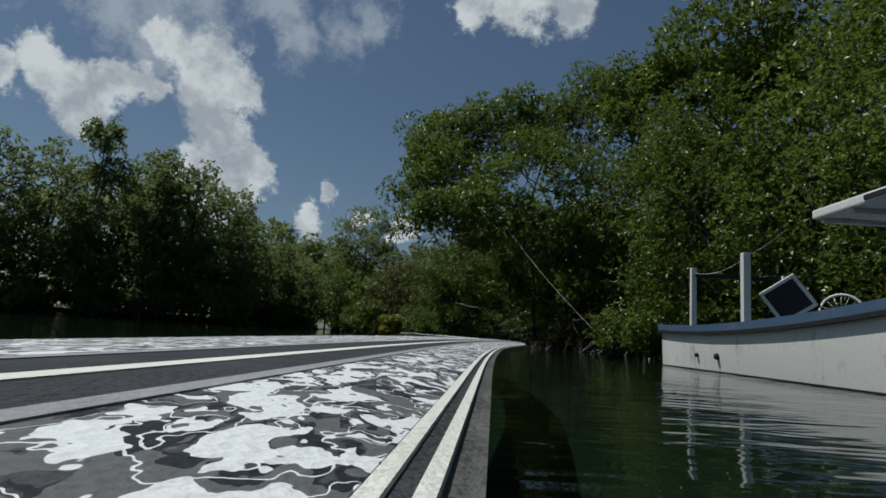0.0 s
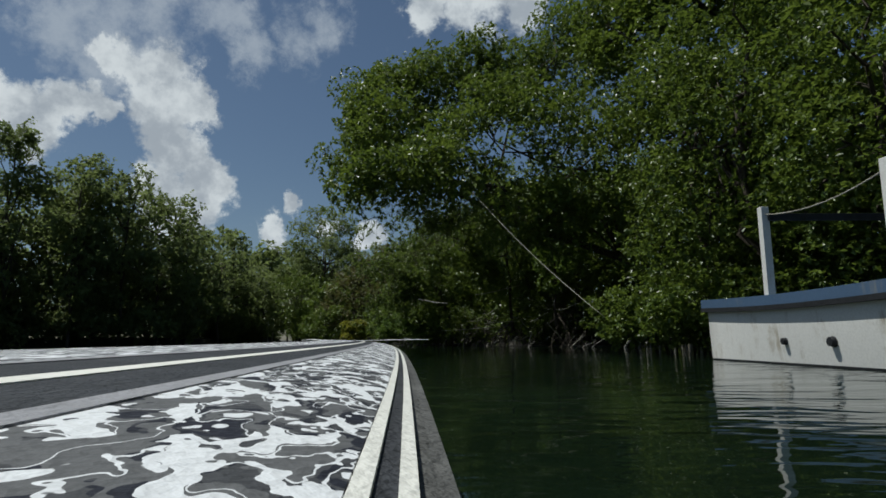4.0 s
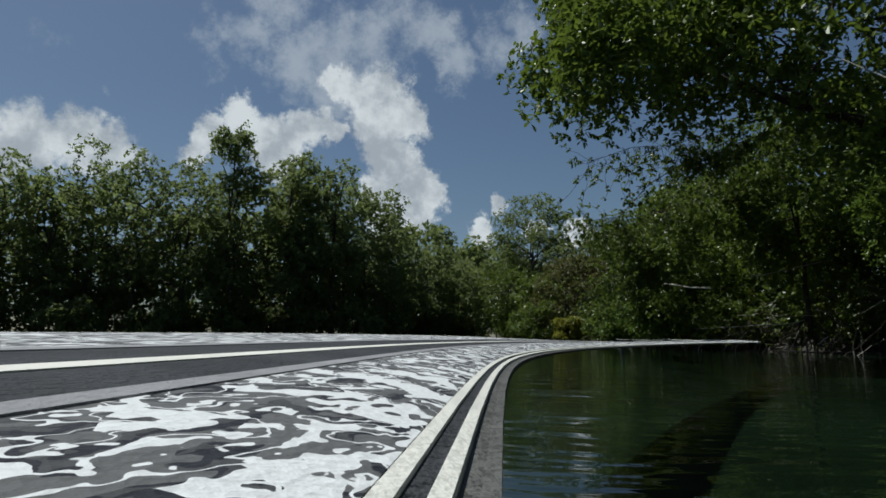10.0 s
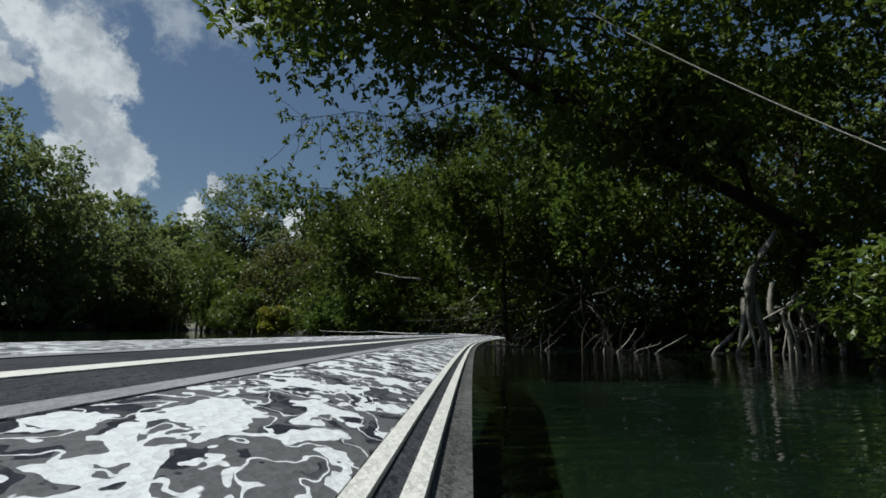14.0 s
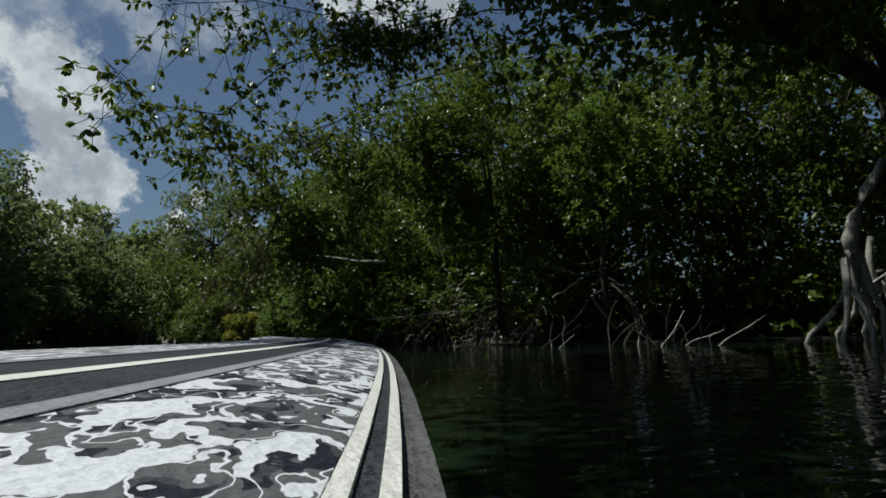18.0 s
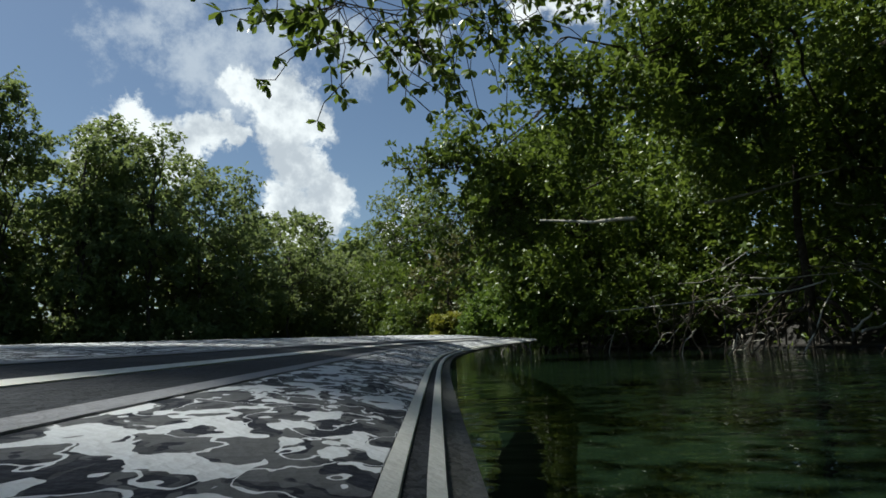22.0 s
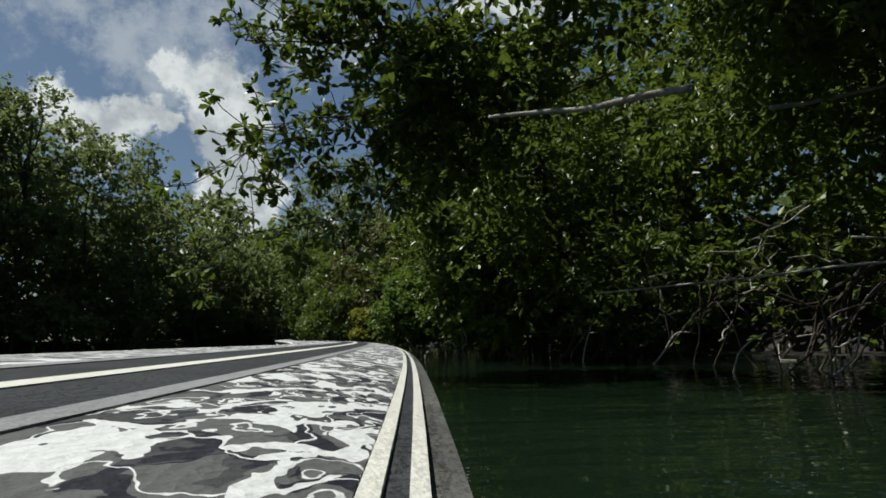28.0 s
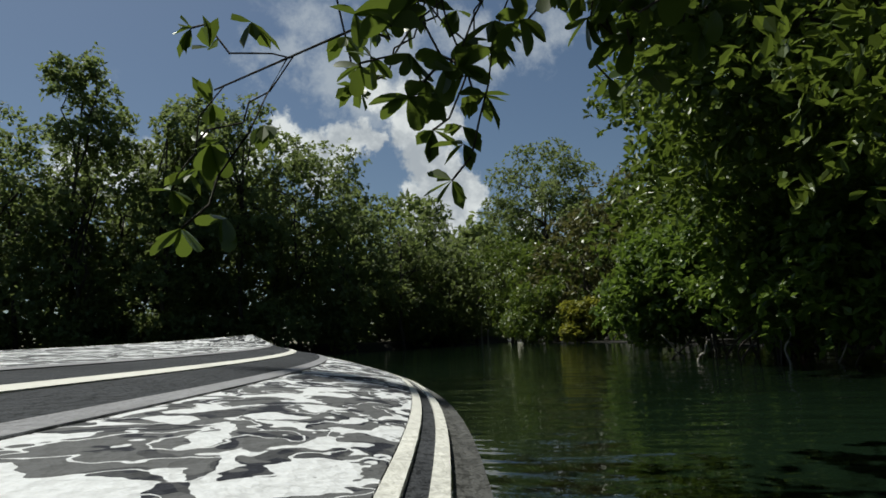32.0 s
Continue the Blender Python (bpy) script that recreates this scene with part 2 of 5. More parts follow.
# leaves of distant trees; haze is put into the colour, paler and greyer
LEAF_HAZE = leaf_material("far leaf with haze in its colour", (0.078, 0.108, 0.044), (0.150, 0.198, 0.066), (0.225, 0.268, 0.084), 0.5, 0.62)
LEAF_BROWN = leaf_material("olive brown leaf", (0.044, 0.052, 0.016), (0.098, 0.102, 0.028), (0.17, 0.16, 0.05), 0.5, 0.42)


def bark_material(name, dark, light, scale=9.0):
    def build(n):
        place = n.add("ShaderNodeTexCoord").outputs["Object"]
        a = n.noise(place, scale, 6.0, 0.65)
        b = n.noise(place, scale * 7, 4.0)
        col = n.ramp(n.math("ADD", n.math("MULTIPLY", a, 0.7), n.math("MULTIPLY", b, 0.3)), [(0.35, dark), (0.65, light)])
        return principled(n, col, 0.85, normal=bump(n, b, 0.6, 0.02), spec=0.25)
    return material(name, build)


BARK = bark_material("brown bark", (0.030, 0.024, 0.018), (0.095, 0.078, 0.060))
BARK_PALE = bark_material("bleached grey wood", (0.21, 0.19, 0.16), (0.54, 0.51, 0.45), 6.0)


def plain(name, colour, rough=0.6, vary=0.12, scale=8.0, spec=0.5, metal=0.0, relief=0.0):
    def build(n):
        place = n.add("ShaderNodeTexCoord").outputs["Object"]
        a = n.noise(place, scale, 5.0, 0.6)
        lo, hi = [c * (1 - vary) for c in colour], [min(1.0, c * (1 + vary)) for c in colour]
        col = n.ramp(a, [(0.3, lo), (0.7, hi)])
        nm = bump(n, n.noise(place, scale * 12, 3.0), relief, 0.004) if relief else None
        return principled(n, col, rough, metal, nm, spec)
    return material(name, build)


def water_build(n):
    place = n.add("ShaderNodeTexCoord").outputs["Object"]
    flat = n.vec("MULTIPLY", place, (1.0, 1.0, 0.0))
    warp = n.vec("ADD", flat, n.scale(n.noise(flat, 0.5, 2.0, 0.5, True), 0.8))
    swell = n.noise(n.vec("MULTIPLY", warp, (0.7, 1.6, 0)), 1.3, 1.5, 0.4)
    ripple = n.noise(n.vec("MULTIPLY", warp, (0.7, 2.0, 0)), 4.2, 1.6, 0.4)
    calm = n.noise(flat, 0.16, 2.0)
    h = n.math("ADD", n.math("MULTIPLY", swell, 0.75), n.math("MULTIPLY", ripple, n.math("MULTIPLY", calm, 0.62)))
    murk = n.mix(n.step(n.noise(flat, 0.35, 3.0), 0.35, 0.7), n.rgb((0.0048, 0.0098, 0.0052)), n.rgb((0.0085, 0.0180, 0.0098)))
    return principled(n, murk, 0.03, normal=bump(n, h, 0.38, 0.06), spec=0.5, IOR=1.333)


WATER = material("green lagoon water", water_build)


def mud_build(n):
    place = n.add("ShaderNodeTexCoord").outputs["Object"]
    a = n.noise(place, 1.6, 6.0, 0.65)
    b = n.noise(place, 22.0, 4.0)
    col = n.ramp(n.math("ADD", n.math("MULTIPLY", a, 0.7), n.math("MULTIPLY", b, 0.3)), [(0.3, (0.008, 0.007, 0.005)), (0.7, (0.026, 0.021, 0.015))])
    return principled(n, col, 0.7, normal=bump(n, b, 0.8, 0.05))


MUD = material("dark mangrove mud", mud_build)


def camo_build(n):
    place = n.add("ShaderNodeTexCoord").outputs["Object"]
    flat = n.vec("MULTIPLY", place, (250.0, 128.0, 0.0))
    warp = n.vec("ADD", flat, n.scale(n.vec("SUBTRACT", n.noise(flat, 0.55, 1.4, 0.45, True), (0.5, 0.5, 0.5)), 5.0))
    fold = n.vec("ADD", warp, n.scale(n.vec("SUBTRACT", n.noise(flat, 2.2, 1.0, 0.5, True), (0.5, 0.5, 0.5)), 0.7))
    blots = n.noise(fold, 0.58, 0.8, 0.4)
    tones = n.noise(n.vec("ADD", fold, (31.0, 17.0, 0.0)), 0.62, 1.0, 0.45)
    deep = n.noise(n.vec("ADD", fold, (-12.0, 43.0, 0.0)), 0.9, 1.0, 0.5)
    thread = n.math("ABSOLUTE", n.math("SUBTRACT", n.noise(n.vec("ADD", fold, (7.0, -21.0, 0.0)), 0.5, 0.6, 0.4), 0.5))
    grain = n.noise(place, 900.0, 2.0)
    pores = n.add("ShaderNodeTexVoronoi", {"Vector": place, "Scale": 520.0}).outputs["Distance"]
    navy = n.mix(n.step(deep, 0.47, 0.48), n.rgb((0.060, 0.062, 0.068)), n.rgb((0.016, 0.018, 0.028)))
    grey = n.mix(n.step(tones, 0.515, 0.525), n.rgb((0.120, 0.122, 0.127)), navy)
    white = n.math("MAXIMUM", n.step(blots, 0.542, 0.55), n.step(thread, 0.019, 0.013))
    col = n.mix(white, grey, n.rgb((0.74, 0.755, 0.78)))
    col = n.mix(n.math("MULTIPLY", n.step(grain, 0.35, 0.75), 0.16), col, n.vec("MULTIPLY", col, (0.55, 0.55, 0.56)))
    return principled(n, col, 0.75, normal=bump(n, n.math("ADD", pores, grain), 0.5, 0.0006), spec=0.2)


CAMO = material("camouflage foam pad", camo_build)
PAD_DARK = plain("dark grey foam", (0.05, 0.053, 0.060), 0.8, 0.25, 40, 0.12, 0, 0.6)
PAD_GREY = plain("light grey foam line", (0.30, 0.30, 0.32), 0.8, 0.12, 40, 0.12, 0, 0.4)
PAD_WHITE = plain("white foam line", (0.74, 0.73, 0.68), 0.8, 0.08, 40, 0.15, 0, 0.3)
RUBBER = plain("worn grey rubber", (0.10, 0.10, 0.097), 0.75, 0.35, 30, 0.2, 0, 0.6)
HULL_GREY = plain("dark grey hull", (0.06, 0.065, 0.065), 0.35, 0.15, 6)


def paint_build(base, stain):
    def build(n):
        place = n.add("ShaderNodeTexCoord").outputs["Object"]
        big = n.noise(place, 2.2, 6.0, 0.65)
        streak = n.noise(n.vec("MULTIPLY", place, (9.0, 9.0, 0.9)), 1.6, 5.0, 0.65)
        s = n.math("MULTIPLY", n.step(big, 0.50, 0.72), n.step(streak, 0.42, 0.66))
        fine = n.noise(place, 45.0, 3.0)
        col = n.mix(s, n.mix(n.step(fine, 0.3, 0.8), n.rgb(base), n.rgb([c * 0.88 for c in base])), n.rgb(stain))
        return principled(n, col, 0.42, normal=bump(n, n.math("ADD", big, n.math("MULTIPLY", fine, 0.2)), 0.25, 0.02))
    return build


BOAT_WHITE = material("weathered white boat paint", paint_build((0.78, 0.77, 0.74), (0.38, 0.33, 0.25)))
BOAT_BLUE = material("faded blue boat paint", paint_build((0.075, 0.125, 0.21), (0.16, 0.18, 0.20)))
BOAT_DARK = plain("black tar paint", (0.018, 0.019, 0.022), 0.6, 0.4, 12, 0.4, 0, 0.4)
POST_WHITE = material("chipped white post paint", paint_build((0.74, 0.73, 0.70), (0.40, 0.36, 0.30)))
WOOD_RED = plain("red brown wood", (0.16, 0.07, 0.045), 0.7, 0.35, 14, 0.3, 0, 0.5)
BLACK = plain("black plastic", (0.012, 0.012, 0.013), 0.4, 0.2, 20)
WHITE_PLASTIC = plain("white plastic", (0.70, 0.69, 0.66), 0.45, 0.1, 10)
STEEL = plain("dull steel wire", (0.42, 0.42, 0.41), 0.4, 0.2, 30, 0.5, 0.8)
ROPE = plain("weathered pale rope", (0.40, 0.37, 0.31), 0.85, 0.25, 60, 0.2, 0, 0.8)


# ---------------------------------------------------------------- mesh helpers
def mesh_np(name, verts, faces, mat=None, smooth=False):
    verts, faces = np.asarray(verts, np.float32), np.asarray(faces, np.int32)
    me = bpy.data.meshes.new(name)
    k = faces.shape[1]
    me.vertices.add(len(verts))
    me.vertices.foreach_set("co", verts.ravel())
    me.loops.add(faces.size)
    me.loops.foreach_set("vertex_index", faces.ravel())
    me.polygons.add(len(faces))
    me.polygons.foreach_set("loop_start", np.arange(0, faces.size, k, dtype=np.int32))
    me.polygons.foreach_set("use_smooth", np.full(len(faces), smooth))
    me.update(calc_edges=True)
    if mat:
        me.materials.append(mat)
    return me


def part(name, data, mat, parent, label=""):
    """Links a mesh or a bmesh as one part under a thing or a part."""
    if isinstance(data, bmesh.types.BMesh):
        me = bpy.data.meshes.new(name)
        data.to_mesh(me)
        data.free()
        data = me
    if mat and not data.materials:
        data.materials.append(mat)
    ob = new(name, data)
    ob.parent = parent
    if label:
        tagged(ob, label)
    return ob


def thing(name, label, category, at=(0, 0, 0), group="", turn=0.0):
    ob = new(name)
    ob.matrix_world = pose(*at, 0, 0, turn)
    ob.empty_display_size = 0.2
    return tagged(ob, label, category, group)


def tube(points, radii, sides=7):
    """Verts and quads of a tapered round tube with closed ends."""
    P = np.asarray(points, float)
    R = np.broadcast_to(np.asarray(radii, float), (len(P),))
    tan = np.gradient(P, axis=0)
    tan /= np.linalg.norm(tan, axis=1)[:, None] + 1e-9
    ref = np.where(np.abs(tan[:, 2:3]) > 0.9, np.array([[1.0, 0, 0]]), np.array([[0, 0, 1.0]]))
    u = np.cross(tan, ref)
    u /= np.linalg.norm(u, axis=1)[:, None] + 1e-9
    v = np.cross(tan, u)
    a = np.linspace(0, 2 * np.pi, sides, endpoint=False)
    ring = P[:, None] + R[:, None, None] * (np.cos(a)[None, :, None] * u[:, None] + np.sin(a)[None, :, None] * v[:, None])
    V = ring.reshape(-1, 3)
    F = []
    for i in range(len(P) - 1):
        for j in range(sides):
            k = (j + 1) % sides
            F.append((i * sides + j, i * sides + k, (i + 1) * sides + k, (i + 1) * sides + j))
    n = len(V)
    V = np.vstack([V, P[:1], P[-1:]])
    last = (len(P) - 1) * sides
    for j in range(sides):
        k = (j + 1) % sides
        F.append((n, k, j, n))
        F.append((n + 1, last + j, last + k, n + 1))
    return V, F


def faces_mesh(name, V, F, mat, smooth=True):
    """A mesh from verts and mixed faces; a quad that names one vertex twice is a triangle."""
    me = bpy.data.meshes.new(name)
    me.from_pydata([tuple(v) for v in V], [], [tuple(dict.fromkeys(f)) for f in F])
    if smooth:
        me.polygons.foreach_set("use_smooth", np.full(len(me.polygons), True))
    me.materials.append(mat)
    return me


def joined(tubes):
    V, F, n = [], [], 0
    for v, f in tubes:
        V.append(v)
        F += [tuple(i + n for i in q) for q in f]
        n += len(v)
    return np.vstack(V), F


def curve_points(a, b, sag=0.0, wander=0.0, n=8, rng=None, bow=(0, 0, 0)):
    s = np.linspace(0, 1, n)[:, None]
    p = np.asarray(a, float) * (1 - s) + np.asarray(b, float) * s
    p += 4 * s * (1 - s) * (np.asarray(bow, float) - np.array([0, 0, sag]))
    if wander and rng is not None:
        w = rng.normal(0, wander, (n, 3))
        w[0] = w[-1] = 0
        p += w
    return p


def box_bm(size, at=(0, 0, 0), bevel=0.01, segments=2):
    bm = bmesh.new()
    bmesh.ops.create_cube(bm, size=1, matrix=Matrix.Translation(at) @ Matrix.Diagonal((*size, 1)))
    if bevel:
        bmesh.ops.bevel(bm, geom=bm.edges[:], offset=bevel, segments=segments, affect="EDGES", profile=0.6)
    return bm


# ---------------------------------------------------------------- foliage
def unit(v):
    return v / (np.linalg.norm(v, axis=-1, keepdims=True) + 1e-9)


def leaves_mesh(name, base, axis, length, width, mat, rng, fold=0.22, full=False):
    """Pointed folded leaves, two faces each, from base points and directions."""
    N = len(base)
    axis = unit(axis)
    side = unit(np.cross(axis, unit(rng.normal(0, 0.45, (N, 3)) + np.array([0, 0, 1.0]))))
    up = np.cross(side, axis)
    L = (length * rng.uniform(0.7, 1.25, N))[:, None]
    W = (width * rng.uniform(0.75, 1.2, N))[:, None] * 0.5
    mid = base + axis * L * 0.56
    if full:
        a, b, tip = base + axis * L * 0.34 - up * L * 0.01, base + axis * L * 0.72 - up * L * 0.03, base + axis * L - up * L * 0.09
        V = np.stack([base, a + side * W * 0.72 + up * W * fold, b + side * W + up * W * fold, tip, b - side * W + up * W * fold, a - side * W * 0.72 + up * W * fold], 1).reshape(-1, 3)
        i = np.arange(N)[:, None] * 6
        F = np.concatenate([i + np.array([[0, 1, 2, 3]]), i + np.array([[0, 3, 4, 5]])], 1).reshape(-1, 4)
        return mesh_np(name, V, F, mat)
    # broadest a little past the middle
    V = np.stack([base, mid + side * W + up * W * fold, base + axis * L - up * L * 0.06, mid - side * W + up * W * fold], 1).reshape(-1, 3)
    i = np.arange(N)[:, None] * 4
    F = np.concatenate([i + np.array([[0, 1, 2]]), i + np.array([[0, 2, 3]])], 1).reshape(-1, 3)
    return mesh_np(name, V, F, mat)


def crown_leaves(name, clumps, per_clump, per_tuft, length, width, mat, rng, flat=0.75, droop=0.0, full=False):
    """Tufts of leaves on the outside of many clumps. clumps: rows of x, y, z, radius."""
    clumps = np.asarray(clumps, float)
    M = len(clumps)
    w = clumps[:, 3] ** 2
    count = np.maximum(6, (per_clump * M * w / w.sum()).astype(int))
    which = np.repeat(np.arange(M), count)
    d = unit(rng.normal(0, 1, (len(which), 3)) + np.array([0, 0, 0.38]))
    rr = clumps[which, 3] * (1.04 - 0.62 * rng.uniform(0, 1, len(which)) ** 1.5)
    tuft = clumps[which, :3] + d * rr[:, None] * np.array([1, 1, flat])
    grow = unit(d + rng.normal(0, 0.5, d.shape) + np.array([0, 0, 0.35 - droop]))
    T = len(tuft)
    base = np.repeat(tuft, per_tuft, 0)
    g = np.repeat(grow, per_tuft, 0)
    spread = unit(np.cross(g, rng.normal(0, 1, g.shape)))
    axis = g * rng.uniform(0.05, 0.7, (len(g), 1)) + spread + np.array([0, 0, -droop * 0.6])
    base = base + rng.normal(0, length * 0.18, base.shape)
    keep = base[:, 2] > 0.06
    return leaves_mesh(name, base[keep], axis[keep], length, width, mat, rng, 0.22, full)


def crown_clumps(centre, radii, n, size, rng, shell=0.55):
    d = unit(rng.normal(0, 1, (n, 3)))
    r = rng.uniform(shell, 1.0, n) ** 0.8
    p = np.asarray(centre) + d * r[:, None] * np.asarray(radii)
    return np.column_stack([p, size * rng.uniform(0.65, 1.35, n)])


def limb_meshes(parent, start, clumps, rng, count, r0, mat, name="limb"):
    """Limbs that run from the trunk out to some of the clumps, each with side twigs."""
    order = rng.permutation(len(clumps))[:count]
    for k in order:
        end = np.asarray(clumps[k][:3])
        s = np.asarray(start[min(len(start) - 1, int(rng.integers(len(start) // 2, len(start))))], float)
        if np.linalg.norm(end - s) < 0.3:
            continue
        rise = np.linalg.norm(end - s)
        pts = curve_points(s, end, -0.12 * rise, 0.04 * rise, 7, rng)
        tubes = [tube(pts, np.linspace(r0, r0 * 0.22, 7), 5)]
        for _ in range(3):
            i = int(rng.integers(2, 6))
            tip = pts[i] + unit(rng.normal(0, 1, 3) + unit(end - s)) * min(rise * rng.uniform(0.12, 0.25), 0.9)
            tubes.append(tube(curve_points(pts[i], tip, -0.03, 0.02, 4, rng), np.linspace(r0 * 0.4, r0 * 0.1, 4), 4))
        part(name, faces_mesh(name, *joined(tubes), mat), mat, parent)


def prop_roots(parent, trunk_at, n, reach, height, rng, mat, r=0.035, name="root"):
    for k in range(n):
        a = rng.uniform(0, 2 * np.pi)
        d = np.array([np.cos(a), np.sin(a), 0])
        top = np.array([*trunk_at[:2], 0]) + np.array([0, 0, height * rng.uniform(0.45, 1.0)])
        foot = np.array([*trunk_at[:2], -0.25]) + d * reach * rng.uniform(0.4, 1.0)
        s = np.linspace(0, 1, 8)[:, None]
        p = top * (1 - s) + foot * s
        p += d * (np.sin(np.pi * s) * reach * 0.22) + np.array([0, 0, 1]) * np.sin(np.pi * s) * height * 0.18
        p += rng.normal(0, 0.015, p.shape)
        rad = r * rng.uniform(0.6, 1.3)
        tubes = [tube(p, np.linspace(rad * 1.15, rad * 0.75, 8), 6)]
        if rng.random() < 0.6:
            i = int(rng.integers(3, 6))
            f2 = foot + rng.normal(0, reach * 0.22, 3) * np.array([1, 1, 0])
            tubes.append(tube(curve_points(p[i], f2, -0.1, 0.01, 6, rng), np.linspace(rad * 0.8, rad * 0.55, 6), 5))
        part(name, faces_mesh(name, *joined(tubes), mat), mat, parent)


def thicket(name, line, depth, z0, z1, count, size, tufts, leaf_len, mat, rng, label, category="undergrowth", lean=0.0):
    """A stretch of dense leafy growth along a line; nobody could count its stems."""
    line = np.asarray(line, float)
    seg = np.linalg.norm(np.diff(line, axis=0), axis=1)
    s = rng.uniform(0, seg.sum(), count)
    at = np.concatenate([[0], np.cumsum(seg)])
    x, y = np.interp(s, at, line[:, 0]), np.interp(s, at, line[:, 1])
    i = np.clip(np.searchsorted(at, s) - 1, 0, len(seg) - 1)
    d = np.diff(line, axis=0)[i] / seg[i][:, None]
    off = rng.uniform(0, depth, count)
    z = rng.uniform(z0, z1, count)
    c = np.column_stack([x + d[:, 1] * off, y - d[:, 0] * off, np.maximum(z, 0.3), size * rng.uniform(0.7, 1.3, count)])
    me = crown_leaves(name, c, tufts / count, 6, leaf_len, leaf_len * 0.64, mat, rng, 0.9, 0.1)
    return tagged(new(name, me), label, category, kind="stuff")


def mangrove(at, crown_c, crown_r, clump_n, clump_size, tufts, rng, leaf=LEAF, leaf_len=0.12, trunk_r=0.11, label="", roots=5, root_mat=None,
             limbs=9, group="mangrove trees along the bank", flat=0.75, droop=0.0, per_tuft=6, extra=None, name="mangrove_tree", stem=None, trunk_line=None, full=False):
    """One tree: trunk, limbs, prop roots and a crown of leaf tufts. Places are relative to its foot."""
    t = thing(name, label or "mangrove tree with glossy green leaves at the water", "tree", (at[0], at[1], 0.0), group)
    clumps = crown_clumps(crown_c, crown_r, clump_n, clump_size, rng)
    if extra is not None:
        clumps = np.vstack([clumps, np.asarray(extra, float)])
    clumps[:, 2] = np.maximum(clumps[:, 2], clumps[:, 3] * 0.75 + 0.1)
    c = np.asarray(crown_c, float)
    base_z = 0.9 if roots else 0.0
    trunk = curve_points((0, 0, base_z - 0.25), c * np.array([0.75, 0.75, 1.0]) + np.array([0, 0, crown_r[2] * 0.3]), 0, trunk_r * 0.8, 9, rng)
    if trunk_line is not None:
        trunk = np.asarray(trunk_line, float)
        s = np.linspace(0, len(trunk) - 1, 9)
        trunk = np.column_stack([np.interp(s, range(len(trunk)), trunk[:, j]) for j in range(3)])
        trunk[1:-1] = 0.25 * trunk[:-2] + 0.5 * trunk[1:-1] + 0.25 * trunk[2:]
    part("trunk", faces_mesh("trunk", *tube(trunk, np.linspace(trunk_r, trunk_r * 0.3, 9), 8), BARK), BARK, t)
    if stem:
        part("stem", faces_mesh("stem", *tube(curve_points(trunk[-2], (0.2, 0, stem), 0, 0.05, 6, rng), np.linspace(trunk_r * 0.6, trunk_r * 0.3, 6), 6), BARK), BARK, t)
    if limbs:
        limb_meshes(t, trunk, clumps, rng, limbs, min(trunk_r * 0.5, 0.045) if trunk_line is not None else trunk_r * 0.5, BARK)
    if roots:
        prop_roots(t, trunk[0][:2] if trunk_line is not None else (0, 0), roots, 1.0, 1.3, rng, root_mat or BARK, trunk_r * 0.32)
    part("crown", crown_leaves("crown", clumps, tufts / len(clumps), per_tuft, leaf_len, leaf_len * (0.5 if full else 0.62), leaf, rng, flat, droop, full), leaf, t)
    return t


# ---------------------------------------------------------------- ground and water
def sheet(name, outline, z, mat, label, category):
    bm = bmesh.new()
    top = [bm.verts.new((x, y, z)) for x, y in outline]
    low = [bm.verts.new((x, y, -0.6)) for x, y in outline]
    bm.faces.new(top)
    for i in range(len(outline)):
        j = (i + 1) % len(outline)
        bm.faces.new((low[i], low[j], top[j], top[i]))
    bmesh.ops.triangulate(bm, faces=[f for f in bm.faces if len(f.verts) > 4])
    bmesh.ops.recalc_face_normals(bm, faces=bm.faces[:])
    me = bpy.data.meshes.new(name)
    bm.to_mesh(me)
    bm.free()
    me.materials.append(mat)
    return tagged(new(name, me), label, category, kind="structure")


bm = bmesh.new()
bmesh.ops.create_grid(bm, x_segments=8, y_segments=8, size=2400)
me = bpy.data.meshes.new("water")
bm.to_mesh(me)
bm.free()
me.materials.append(WATER)
tagged(new("water", me), "calm dark green lagoon water with small ripples", "water", kind="structure")

RIGHT_BANK = [(13, -60), (10, -20), (8.4, 2), (7.8, 12), (7.6, 18), (8.6, 21), (10.2, 24.6), (6.8, 27.4), (4.4, 30), (2.5, 33), (1.1, 37), (-0.5, 41.5), (-1.8, 47), (-4.2, 53),
              (-7.4, 58), (-9.2, 67), (-13, 76), (-17, 88)]
LEFT_BANK = [(-19.5, 86), (-20.5, 76), (-22, 66), (-23.5, 57), (-31, 49), (-44, 41), (-58, 26), (-66, 0), (-60, -40), (-30, -75), (13, -60)]
sheet("ground_right_bank", RIGHT_BANK + [(-17, 160), (400, 2000), (1500, 600), (1500, -600), (60, -90)], 0.02, MUD, "dark muddy mangrove bank", "ground")
sheet("ground_left_bank", [(-17.5, 88), (-17.5, 160)] [::-1] + LEFT_BANK[:-1] + [(13, -62), (20, -700), (-1500, -700), (-1500, 1500), (-300, 2000)], 0.02, MUD,
      "dark muddy mangrove bank across the lagoon", "ground")


# ---------------------------------------------------------------- right bank trees
rng = np.random.default_rng(11)
def lobes(foot, parts, rng):
    """Clumps of several rounded masses of a crown. parts: centre, radii, number and size of the clumps of each, in the world."""
    made = [crown_clumps((x - foot[0], y - foot[1], z), (rx, ry, rz), n, size, rng, 0.35) for x, y, z, rx, ry, rz, n, size in parts]
    return np.vstack(made)


